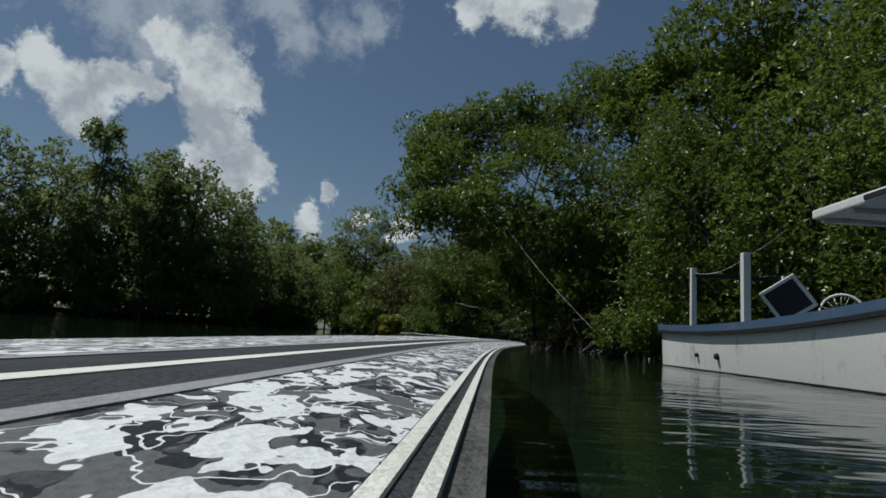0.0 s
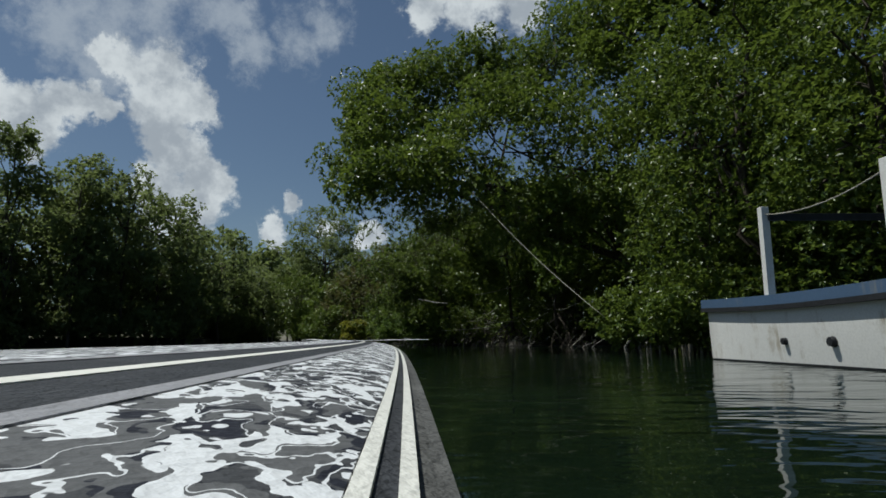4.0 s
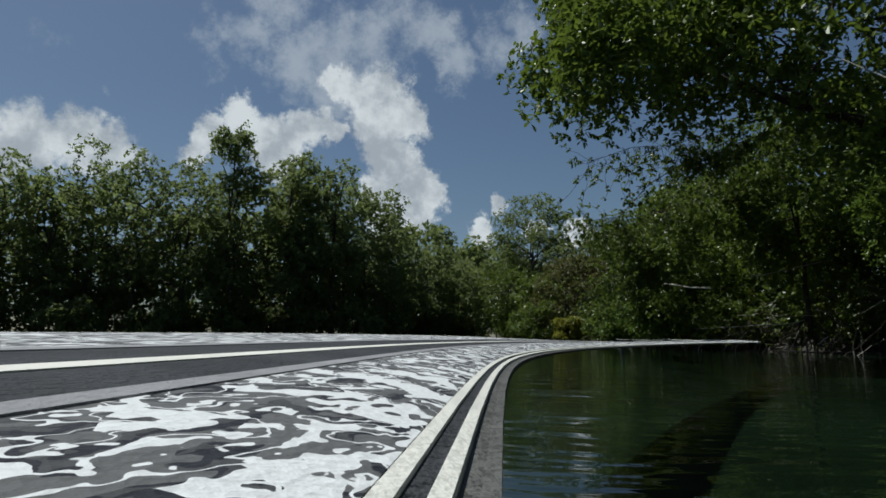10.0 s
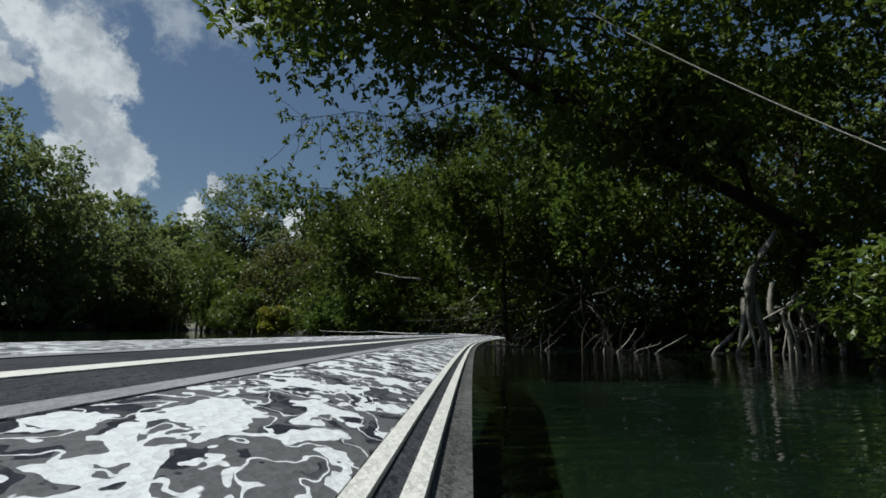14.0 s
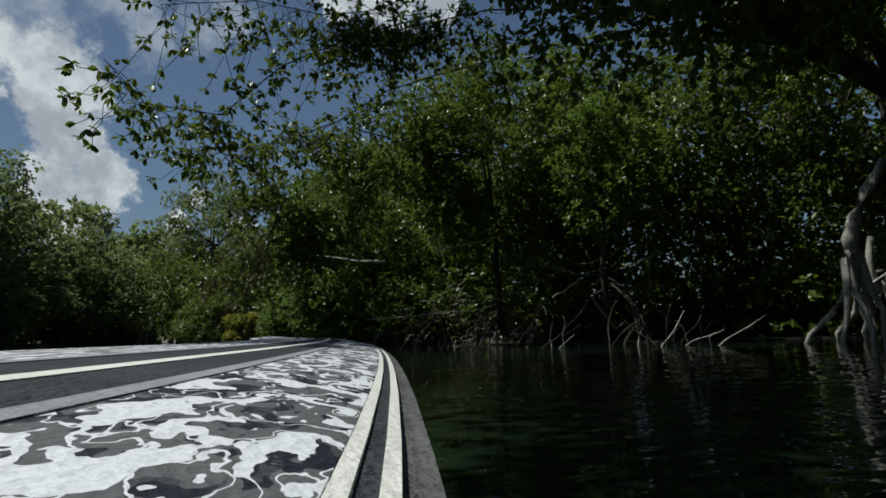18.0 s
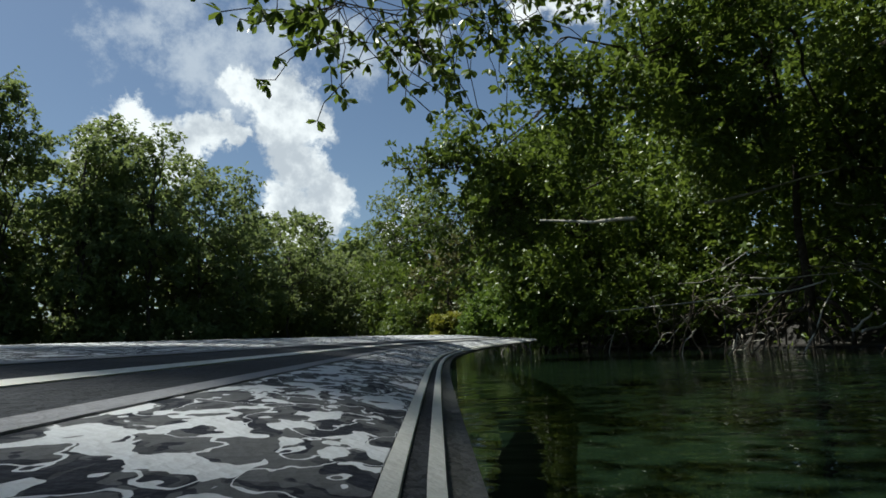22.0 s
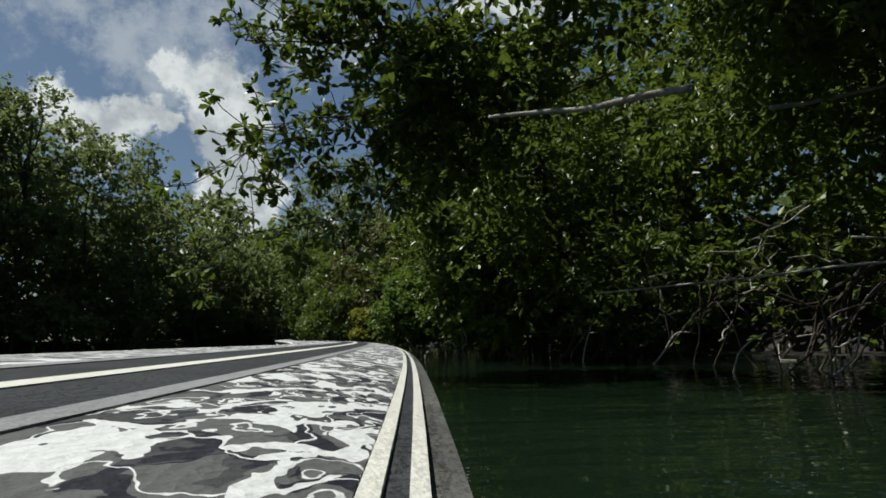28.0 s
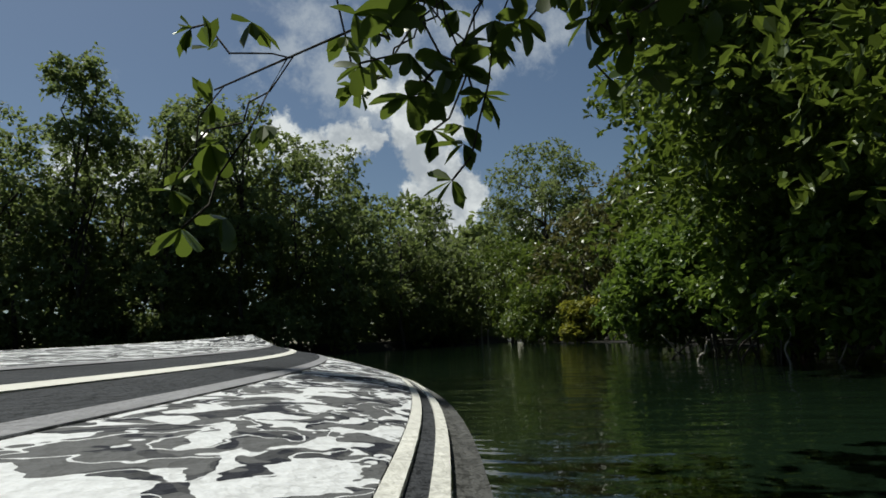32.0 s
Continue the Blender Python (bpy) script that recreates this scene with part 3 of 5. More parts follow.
# big tree that leans out over the water
FOOT = (6.9, 21.6)
mangrove(FOOT, (-3.4, -0.2, 5.2), (4.0, 2.6, 2.6), 70, 0.8, 13600, rng, full=True, leaf_len=0.13, trunk_r=0.17, limbs=18, roots=7,
         trunk_line=[(3.2, 1.4, 0.1), (2.2, 0.9, 1.2), (1.0, 0.4, 2.0), (-0.8, 0, 2.6), (-2.6, -0.4, 3.1), (-4.4, -0.6, 3.7), (-6.2, -1.0, 4.6)],
         label="broad mangrove tree leaning far out over the water", droop=0.25,
         extra=lobes(FOOT, [(-0.4, 23.4, 8.2, 1.7, 1.4, 1.4, 30, 0.7), (2.4, 23.8, 8.7, 2.0, 1.6, 1.5, 26, 0.8), (5.0, 24.2, 9.9, 2.1, 1.8, 1.7, 22, 0.9), (-1.1, 21.6, 5.7, 1.3, 1.9, 1.6, 30, 0.6),
                            (-0.9, 18.7, 4.1, 0.9, 1.1, 0.75, 22, 0.48), (0.9, 19.4, 4.3, 1.6, 1.5, 1.0, 24, 0.6), (-0.7, 22.4, 7.0, 1.4, 1.4, 1.0, 16, 0.7), (3.6, 20.0, 3.4, 1.8, 1.2, 0.9, 18, 0.6)], rng))
# the row along the water
row = [(8.8, -9), (9.0, -5), (8.8, -1), (8.9, 2.2), (8.8, 5.2), (8.9, 8.0), (8.6, 10.6), (8.2, 13.4), (6.9, 15.8), (7.0, 18.2)]
for x, y in row:
    h = rng.uniform(3.4, 4.2)
    mangrove((x, y), (-0.4, 0, h), (2.0, 2.0, h - 0.4), 60, 0.74, 3100 if y > 0 else 900, rng, leaf_len=0.105 if y > 0 else 0.16, limbs=10, roots=4, flat=0.85,
             label="leafy mangrove tree hanging down to the water", droop=0.15)
# low bushes in front
for x, y, r in [(5.5, 15.3, 0.9), (5.3, 16.5, 1.0), (5.6, 18.0, 0.9), (6.6, 14.9, 1.0), (4.9, 17.4, 0.7)]:
    mangrove((x, y), (0, 0, r * 0.9), (r, r, r * 0.8), 18, 0.45, 900, rng, leaf=LEAF, leaf_len=0.10, trunk_r=0.03, limbs=6, roots=0,
             label="low leafy mangrove bush at the water", group="low bushes on the bank", name="mangrove_bush")
# behind the recess with the stilt roots
for x, y, h in [(10.2, 22.6, 4.6), (10.6, 26.0, 4.8), (9.4, 28.6, 4.6), (7.2, 30.4, 4.4)]:
    mangrove((x, y), (-0.6, -0.3, h), (2.4, 2.2, h - 1.4), 50, 0.7, 2900, rng, leaf_len=0.112, limbs=10, roots=8, label="mangrove tree with bare stilt roots below its crown")
mangrove((5.4, 27.2), (0.0, 0.0, 3.4), (0.7, 0.7, 1.2), 20, 0.45, 900, rng, full=True, leaf=LEAF_BRIGHT, leaf_len=0.105, trunk_r=0.05, limbs=6, roots=6,
         label="slender mangrove tree with leaves coloured bright as if sunlit")
# tree on the point that hangs over the channel
FOOT = (4.2, 30.4)
mangrove(FOOT, (-0.3, -0.7, 4.2), (2.3, 1.7, 2.6), 60, 0.62, 6400, rng, full=True, leaf=LEAF, leaf_len=0.105, trunk_r=0.075, limbs=12, roots=10,
         label="mangrove tree leaning over the channel from the point", droop=0.2,
         extra=lobes(FOOT, [(0.7, 28.9, 3.4, 1.1, 0.9, 1.2, 26, 0.42), (2.6, 29.3, 4.9, 1.3, 1.0, 1.0, 22, 0.5), (0.0, 29.6, 2.3, 0.7, 0.8, 0.8, 14, 0.4), (2.4, 28.8, 3.4, 1.2, 0.7, 0.6, 16, 0.4), (-0.7, 29.9, 2.95, 0.95, 0.7, 0.85, 26, 0.36)], rng))
FOOT = (1.9, 34.5)
mangrove(FOOT, (-1.3, -0.2, 3.1), (1.7, 1.6, 2.4), 60, 0.55, 3800, rng, full=True, leaf=LEAF, leaf_len=0.115, limbs=10, roots=8,
         extra=lobes(FOOT, [(-0.6, 33.4, 2.6, 0.8, 0.8, 1.6, 22, 0.42), (0.5, 31.8, 2.4, 0.9, 0.9, 1.5, 22, 0.42)], rng))
mangrove((0.9, 38.4), (-0.6, 0, 3.6), (2.4, 2.3, 3.2), 56, 0.75, 2300, rng, leaf_len=0.15, limbs=9, roots=6)
# bushes hanging to the water round the end of the point
for bush in ([(-1.2, 36.4, 0.75, 0.7, 0.9, 0.65, 18, 0.42), (-0.6, 35.4, 0.9, 0.6, 0.7, 0.75, 14, 0.42)], [(0.0, 34.3, 0.85, 0.6, 0.8, 0.7, 18, 0.4), (0.5, 33.2, 0.75, 0.6, 0.7, 0.6, 14, 0.38)]):
    FOOT = (bush[0][0] + 0.5, bush[0][1] + 0.2)
    mangrove(FOOT, (-0.4, -0.2, 0.7), (0.6, 0.7, 0.5), 10, 0.4, 2100, rng, leaf=LEAF_BRIGHT, leaf_len=0.105, trunk_r=0.04, limbs=8, roots=5, extra=lobes(FOOT, bush, rng),
             label="round bright green bush hanging to the water", group="low bushes on the bank", name="mangrove_bush")
# taller trees behind
for x, y in [(12, -12), (12.5, -4), (12, 3), (11.5, 9), (11, 14.5), (11.5, 19.5), (14.5, 23), (13.0, 31), (8.0, 34.5), (5.6, 37.5), (4.4, 42), (3, 47)]:
    h = rng.uniform(13.0, 15.0) if y < 25 else rng.uniform(8.5, 10)
    mangrove((x, y), (-0.6, 0, h * 0.53), (3.2, 3.0, h * 0.47), 48, 1.2, 1350 if y > 2 else 350, rng, leaf=LEAF, leaf_len=0.22 if y > 2 else 0.35, trunk_r=0.16, limbs=10, roots=0,
             label="tall mangrove tree in the thicket behind the bank")
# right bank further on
for x, y, h, m in [(0.6, 45, 7, LEAF), (0.8, 51, 8, LEAF_HAZE), (0.2, 55.5, 7.5, LEAF), (-1.5, 60, 9.5, LEAF_HAZE), (-5.9, 60.0, 7.0, LEAF_BROWN), (-3.2, 59.4, 8.4, LEAF_BROWN), (-1.0, 57.5, 7.4, LEAF_BROWN), (-4.0, 67, 10, LEAF_HAZE),
                   (-8, 69, 8, LEAF), (-7.5, 73, 11, LEAF_HAZE), (-13.5, 79, 10.5, LEAF_HAZE), (-16.2, 86, 9.5, LEAF_HAZE), (3.5, 56, 10, LEAF_HAZE), (1, 66, 11, LEAF_HAZE),
                   (-12.5, 70, 8.5, LEAF), (-7.0, 71, 11, LEAF_HAZE), (-14.5, 76, 10, LEAF_HAZE), (-8.0, 62.5, 5.5, LEAF)]:
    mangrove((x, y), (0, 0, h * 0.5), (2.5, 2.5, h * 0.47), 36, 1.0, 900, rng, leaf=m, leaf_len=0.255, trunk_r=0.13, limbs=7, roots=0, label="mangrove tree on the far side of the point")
mangrove((-10.8, 74.5), (0, 0, 10.6), (4.2, 3.6, 5.0), 44, 1.35, 2900, rng, leaf=LEAF_HAZE, leaf_len=0.25, trunk_r=0.2, limbs=12, roots=0, label="tall mangrove tree with a broad rounded crown")
mangrove((-5.3, 54.4), (0, 0, 0.9), (1.0, 0.9, 0.75), 16, 0.42, 900, rng, leaf=LEAF_YELLOW, leaf_len=0.2, trunk_r=0.04, limbs=5, roots=0,
         label="yellow green bush at the water's edge", group="low bushes on the bank", name="mangrove_bush")
# undergrowth that closes the thicket
R_IN = [(9.2, -20), (8.6, 2), (8.2, 12), (8.0, 18), (9.0, 21.5), (10.4, 24.6), (6.9, 27.8), (4.6, 30.2), (2.7, 33), (1.5, 37), (0.2, 42), (0.2, 50), (-2.2, 60), (-6, 68), (-11.5, 77), (-15, 90)]
for a, b in ((0, 2), (2, 4), (4, 7), (7, 10), (10, 13), (13, 15)):
    near = a in (2, 4, 7)
    thicket("undergrowth", R_IN[a:b + 1], 3.5, 0.2, 4.0, 150, 0.9, 5200 if near else 1900, 0.155 if near else 0.27, LEAF, rng, "dense dark mangrove undergrowth on the bank")
thicket("undergrowth", [(12.4, 21), (12.2, 26), (9.0, 30.5), (5.8, 33), (3.6, 37)], 2.5, 0.2, 2.2, 110, 0.7, 4200, 0.13, LEAF, rng, "low dark undergrowth behind the stilt roots")
thicket("woods", [(16, -40), (15, 10), (15, 30), (9, 48), (5, 70), (-8, 95)], 6, 0.5, 11.0, 300, 1.7, 5200, 0.5, LEAF_HAZE, rng, "dense mangrove woods behind the bank", "woods")

# ---------------------------------------------------------------- left bank trees
far_group = "trees across the lagoon"


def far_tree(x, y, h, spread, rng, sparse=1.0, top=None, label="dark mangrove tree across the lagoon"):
    mangrove((x, y), (0, 0, h * 0.54), (spread, spread, h * 0.42), 44, 1.1, int((820 if y > 24 else 110) * sparse), rng, leaf=LEAF_HAZE, leaf_len=0.31 if y > 24 else 0.5, trunk_r=0.14, limbs=8, roots=0, label=label, group=far_group, extra=top, stem=None if top is None else max(t[2] for t in top) - 1.0)


far_tree(-30.2, 49.8, 11.4, 2.6, rng, 2.2, np.vstack([crown_clumps((0.2, 0, 15.2), (1.7, 1.7, 1.6), 26, 0.75, rng, 0.3), crown_clumps((0.9, 0.4, 11.9), (2.4, 2.2, 1.3), 20, 0.9, rng, 0.3)]), "tall mangrove tree with a dense round top above its neighbours")
far_tree(-26.4, 52.0, 11.2, 2.2, rng, 1.4, crown_clumps((0.4, 0, 12.4), (1.1, 1.1, 1.5), 12, 0.7, rng, 0.3), "slender mangrove tree with a narrow uneven leafy top")
far_tree(-23.2, 65.5, 13.6, 2.3, rng, 1.3, [(0, 0, 13.0, 1.3), (0.9, 0, 13.8, 1.1), (-0.9, 0, 13.6, 1.1), (0.1, 0, 14.6, 0.9), (-0.4, 0.2, 12.0, 1.4), (0.8, -0.2, 12.2, 1.3)], "slender mangrove tree with a narrow uneven leafy top")
far_tree(-23.0, 80, 13.2, 2.8, rng, 1.2, [(-1.0, 0, 13.3, 1.4), (0, 0, 13.2, 1.3), (0.9, 0, 12.6, 1.3)])
far_tree(-24.4, 55.6, 14.6, 2.8, rng, 1.2, [(0.3, 0, 13.2, 1.7), (0.9, 0, 14.2, 1.3), (-0.9, 0, 13.0, 1.5)])
far_tree(-28.0, 55.5, 15.6, 3.0, rng, 1.5, [(0.2, 0, 14.6, 1.9), (1.3, 0, 14.8, 1.5), (-0.9, 0, 14.2, 1.7)])
far_tree(-26.2, 54.6, 14.4, 2.8, rng, 1.2)
for x, y, h in [(-22.6, 58.5, 11), (-21.8, 62, 8.5), (-21.2, 69, 9.5), (-20.8, 73, 8.8), (-20.2, 78, 8.0), (-20.2, 84, 8.6), (-18.6, 92, 9), (-24.5, 72, 11), (-26, 61, 13.2),
                (-34, 49.5, 13.6), (-36.5, 48, 13.8), (-39.5, 46.5, 14.6), (-42.5, 44.5, 13.8), (-45.5, 43, 14.8), (-49, 39, 14.2), (-52.5, 34.5, 14.6), (-56, 31, 14.2), (-59.5, 27, 14.4),
                (-37, 53, 15), (-43, 50, 15), (-49, 46, 15.2), (-30, 59, 14.6), (-33, 55, 14.4), (-26.5, 67, 11.8), (-62, 20, 14), (-65, 11, 14), (-68, 2, 14), (-68, -10, 13),
                (-66, -22, 13), (-62, -36, 12), (-52, -52, 12), (-38, -66, 12), (-22, -74, 12), (-6, -76, 12), (10, -70, 11), (13, -48, 10), (12, -34, 10), (11, -22, 9.5)]:
    far_tree(x + rng.uniform(-0.6, 0.6), y + rng.uniform(-0.6, 0.6), h * rng.uniform(0.86, 1.12) * (1.09 if x < -33 else 1.22 if y > 55 and x > -27 else 1.0), rng.uniform(3.1, 4.3), rng)
for x, y, r in [(-21.4, 60.5, 1.6), (-22.8, 56.5, 1.6), (-20.4, 71, 1.5), (-19.9, 76, 1.4), (-26.2, 53.5, 1.6), (-29.6, 50.4, 1.5), (-34, 47, 1.5), (-39, 44, 1.6), (-45, 40.6, 1.6), (-51, 34, 1.6)]:
    mangrove((x, y), (0, 0, r), (r * 1.3, r * 1.3, r * 0.8), 16, 0.8, 420, rng, leaf=LEAF_HAZE, leaf_len=0.3, trunk_r=0.05, limbs=4, roots=0,
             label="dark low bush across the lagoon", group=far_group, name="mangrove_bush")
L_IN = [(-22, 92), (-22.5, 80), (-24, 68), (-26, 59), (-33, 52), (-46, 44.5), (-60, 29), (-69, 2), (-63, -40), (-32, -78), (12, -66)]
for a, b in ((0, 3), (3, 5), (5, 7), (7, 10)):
    thicket("undergrowth", L_IN[a:b + 1], 5.0, 0.2, 7.5, 260, 1.5, 2700 if a < 6 else 500, 0.46, LEAF_HAZE, rng, "dense dark undergrowth across the lagoon")
thicket("woods", [(-78, 5), (-62, 40), (-47, 54), (-35, 63), (-29, 80), (-20, 125)], 8, 0.5, 12.5, 320, 2.0, 6500, 0.75, LEAF_HAZE, rng, "dense mangrove woods across the lagoon", "woods")
thicket("woods", [(4, 100), (-10, 104), (-22, 104), (-34, 100)], 6, 0.5, 9.0, 130, 1.8, 2600, 0.6, LEAF_HAZE, rng, "mangrove woods closing the far channel", "woods")
# low growth in the dark under the trees of the point
thicket("undergrowth", [(11.6, 25.6), (8.0, 28.4), (5.4, 30.8), (3.4, 33.6), (2.1, 37.4)], 1.6, 0.1, 1.2, 100, 0.5, 2000, 0.13, LEAF, rng, "low dark undergrowth between the mangrove roots")

# leafy skirts that reach down to the water
for x, y, r in [(0.2, 37.2, 1.2), (1.0, 35.2, 1.0), (-0.4, 41.4, 1.3), (-1.0, 45.0, 1.3), (-2.0, 50.0, 1.3), (1.8, 32.6, 0.9), (-7.6, 57.6, 1.6), (-9.6, 63.0, 1.6), (-11.4, 68.5, 1.6)]:
    mangrove((x, y), (0, 0, r * 0.95), (r * 1.15, r, r * 0.8), 26, 0.55, 720, rng, full=y < 36, leaf=LEAF, leaf_len=0.115 if y < 40 else 0.2, trunk_r=0.035, limbs=5, roots=0,
             label="low mangrove bush with branches reaching down to the water", group="low bushes on the bank", name="mangrove_bush")
L_SHORE = [(-19.4, 92), (-20.4, 80), (-21.6, 69), (-23.4, 59), (-29.5, 51.5), (-40, 45), (-50, 37.5), (-62, 22)]
thicket("undergrowth", L_SHORE, 2.5, 0.2, 2.6, 200, 0.9, 3600, 0.3, LEAF_HAZE, rng, "dark growth along the far shore")
thicket("undergrowth", [(-0.2, 47), (-3.6, 53), (-6.8, 58.5), (-8.8, 67), (-13, 77), (-16, 88)], 2.5, 0.2, 2.6, 90, 0.9, 1700, 0.26, LEAF, rng, "dark growth along the shore of the channel")


def mud_bank(name, line, height, width, label):
    """A low ridge of mud under the trees."""
    line = np.asarray(line, float)
    tan = np.gradient(line, axis=0)
    tan /= np.linalg.norm(tan, axis=1)[:, None]
    across = np.column_stack([tan[:, 1], -tan[:, 0]])
    prof = [(-0.5, -0.3), (-0.3, 0.55), (0.0, 1.0), (0.3, 0.8), (0.5, -0.3)]
    V = [(*(p + a * u * width), h * height * rng.uniform(0.8, 1.2)) for p, a in zip(line, across) for u, h in prof]
    F = [(i * 5 + j, (i + 1) * 5 + j, (i + 1) * 5 + j + 1, i * 5 + j + 1) for i in range(len(line) - 1) for j in range(4)]
    tagged(new(name, faces_mesh(name, V, F, MUD, True)), label, "ground", kind="structure")


mud_bank("ground_ridge_left", [(-20.6, 92), (-21.6, 80), (-23, 68), (-25, 59), (-31.5, 52.6), (-45, 44.8), (-60, 28), (-69, 2)], 0.75, 3.0, "dark mud ridge under the far trees")
mud_bank("ground_ridge_right", [(10.4, -20), (9.4, 2), (9.0, 12), (9.0, 18), (10.0, 21), (12.0, 25.6), (8.6, 29.2), (6.0, 31.4), (4.0, 34), (3.4, 38.5), (2.4, 43.6), (2.0, 49.0), (-1.4, 55.2), (-5.0, 60.2),
         (-8.2, 67.4), (-12.3, 77), (-16, 88)], 0.6, 2.2, "dark mud ridge under the trees of the point")


# ---------------------------------------------------------------- the deck that the camera rides on
# centre line under the camera, x for y at even steps along the deck's length
EDGE_Y0, EDGE_STEP = -2.0, 0.5
LINE_X = [-0.171, -0.131, -0.092, -0.053, -0.014, 0.025, 0.077, 0.15, 0.23, 0.3, 0.349, 0.375, 0.383, 0.376, 0.359, 0.332, 0.294, 0.243, 0.18, 0.107, 0.023, -0.071, -0.178, -0.299, -0.431, -0.557, -0.642, -0.646, -0.583, -0.49, -0.388, -0.276, -0.146, 0.002, 0.153, 0.29, 0.397, 0.469, 0.508, 0.52, 0.511, 0.482, 0.433, 0.363, 0.272, 0.175, 0.101, 0.075, 0.087, 0.116, 0.144, 0.155, 0.139, 0.098, 0.037, -0.049, -0.161, -0.304, -0.475, -0.663, -0.858, -1.053, -1.248, -1.443, -1.638, -1.833]
# how far the right edge lies beyond that line, in parts of the deck's scale
REACH = [-0.012, -0.012, -0.012, -0.012, -0.012, -0.01, -0.006, 0.001, 0.009, 0.016, 0.022, 0.025, 0.026, 0.026, 0.027, 0.028, 0.028, 0.026, 0.025, 0.02, 0.015, 0.01, 0.005, -0.002, -0.006, -0.01, -0.012, -0.012, -0.012, -0.01, -0.007, -0.006, -0.006, -0.006, -0.005, -0.001, 0.006, 0.014, 0.023, 0.028, 0.031, 0.035, 0.034, 0.029, 0.026, 0.024, 0.021, 0.022, 0.024, 0.027, 0.027, 0.026, 0.026, 0.026, 0.027, 0.028, 0.028, 0.027, 0.025, 0.02, 0.015, 0.013, 0.01, 0.01, 0.01, 0.01]
# sideways lean of the deck at the same steps, in degrees
LEAN = [-3.5, -3.5, -3.5, -3.5, -2.9, -1.6, -0.5, 0.2, 0.3, 0.0, -0.0, 0.2, 0.5, 0.5, 0.4, 0.4, 0.4, 0.7, 0.9, 1.1, 1.7, 1.9, 2.2, 3.2, 2.6, 1.6, 2.5, 2.7, 1.1, -0.6, -0.8, -0.6, -0.4, -0.3, -0.4, -0.1, 0.7, 1.4, 1.0, 0.8, 1.3, 1.1, 0.1, -0.1, 1.0, 2.8, 4.4, 5.5, 6.2, 6.1, 4.2, 1.9, 1.1, 0.9, 0.4, -0.3, -0.7, -0.1, 0.8, 1.8, 2.7, 3.0, 3.0, 3.0, 3.0, 3.0]
EYE = 0.339


def edge_x(y):
    dx = (along_deck(LINE_X, y + 0.05) - along_deck(LINE_X, y - 0.05)) / 0.1
    return along_deck(LINE_X, y) + along_deck(REACH, y) * K / math.sqrt(1 + dx * dx)


def along_deck(values, y):
    s = (y - EDGE_Y0) / EDGE_STEP
    i = int(min(max(math.floor(s), 0), len(values) - 2))
    u = s - i
    p = [values[min(max(k, 0), len(values) - 1)] for k in (i - 1, i, i + 1, i + 2)]
    return p[1] + 0.5 * u * (p[2] - p[0] + u * (2 * p[0] - 5 * p[1] + 4 * p[2] - p[3] + u * (3 * (p[1] - p[2]) + p[3] - p[0])))


K = 0.15               # the deck's scale
BEAM, DECK_END, BOW = 1.55 * K, 28.26, 0.30


def deck_top(l):
    """Height of the crowned deck at a distance l in from its right edge."""
    return EYE - K * (0.034 + 0.066 * math.exp(-max(l, 0.0) / (0.22 * K)) + 0.03 * max(0.0, (l - BEAM + 0.1 * K) / (0.1 * K)) ** 2)


def station(y):
    """Place on the edge, the way across the deck to its left, and how much the bow has narrowed."""
    dx = (edge_x(y + 0.05) - edge_x(y - 0.05)) / 0.1
    t = Vector((dx, 1, 0)).normalized()
    across = Vector((-t.y, t.x, 0))
    near = max(0.0, (y - (DECK_END - BOW)) / BOW)
    return Vector((edge_x(y), y, 0)), across, math.sqrt(max(0.0, 1 - near ** 2.2))


def strip(name, l0, l1, lift, depth, mat, parent, label="", cuts=1, drop=None):
    """A strip of the deck between two distances from the right edge, with its own thickness."""
    ys = list(np.linspace(EDGE_Y0 + 0.3, DECK_END - BOW, 420)) + [DECK_END - BOW * (1 - s) for s in np.linspace(0.04, 0.995, 22)]
    ls = np.linspace(l0, l1, cuts + 1)
    V, F = [], []
    for y in ys:
        o, a, w = station(y)
        mid = o + a * (BEAM / 2)
        lean = math.tan(radians(along_deck(LEAN, y)))
        for low in (0, 1):
            for l in ls:
                p = mid + a * (l - BEAM / 2) * w
                z = deck_top(l) + lift * K * 2 - (depth * K * 2 if low else 0) + (l - along_deck(REACH, y) * K) * lean + 0.006 * (1 - w)
                V.append((p.x, p.y, z))
    m = len(ls)
    row_n = 2 * m
    for i in range(len(ys) - 1):
        b, c = i * row_n, (i + 1) * row_n
        for j in range(m - 1):
            F.append((b + j, c + j, c + j + 1, b + j + 1))
            F.append((b + m + j + 1, c + m + j + 1, c + m + j, b + m + j))
        F.append((b + m, c + m, c, b))
        F.append((b + m - 1, c + m - 1, c + 2 * m - 1, b + 2 * m - 1))
    F.append(tuple(range(m)) + tuple(range(2 * m - 1, m - 1, -1)))
    e = (len(ys) - 1) * row_n
    F.append(tuple(e + k for k in range(m - 1, -1, -1)) + tuple(e + k for k in range(m, 2 * m)))
    me = bpy.data.meshes.new(name)
    me.from_pydata(V, [], F)
    bmf = bmesh.new()
    bmf.from_mesh(me)
    bmesh.ops.recalc_face_normals(bmf, faces=bmf.faces[:])
    bmf.to_mesh(me)
    bmf.free()
    return part(name, me, mat, parent, label)


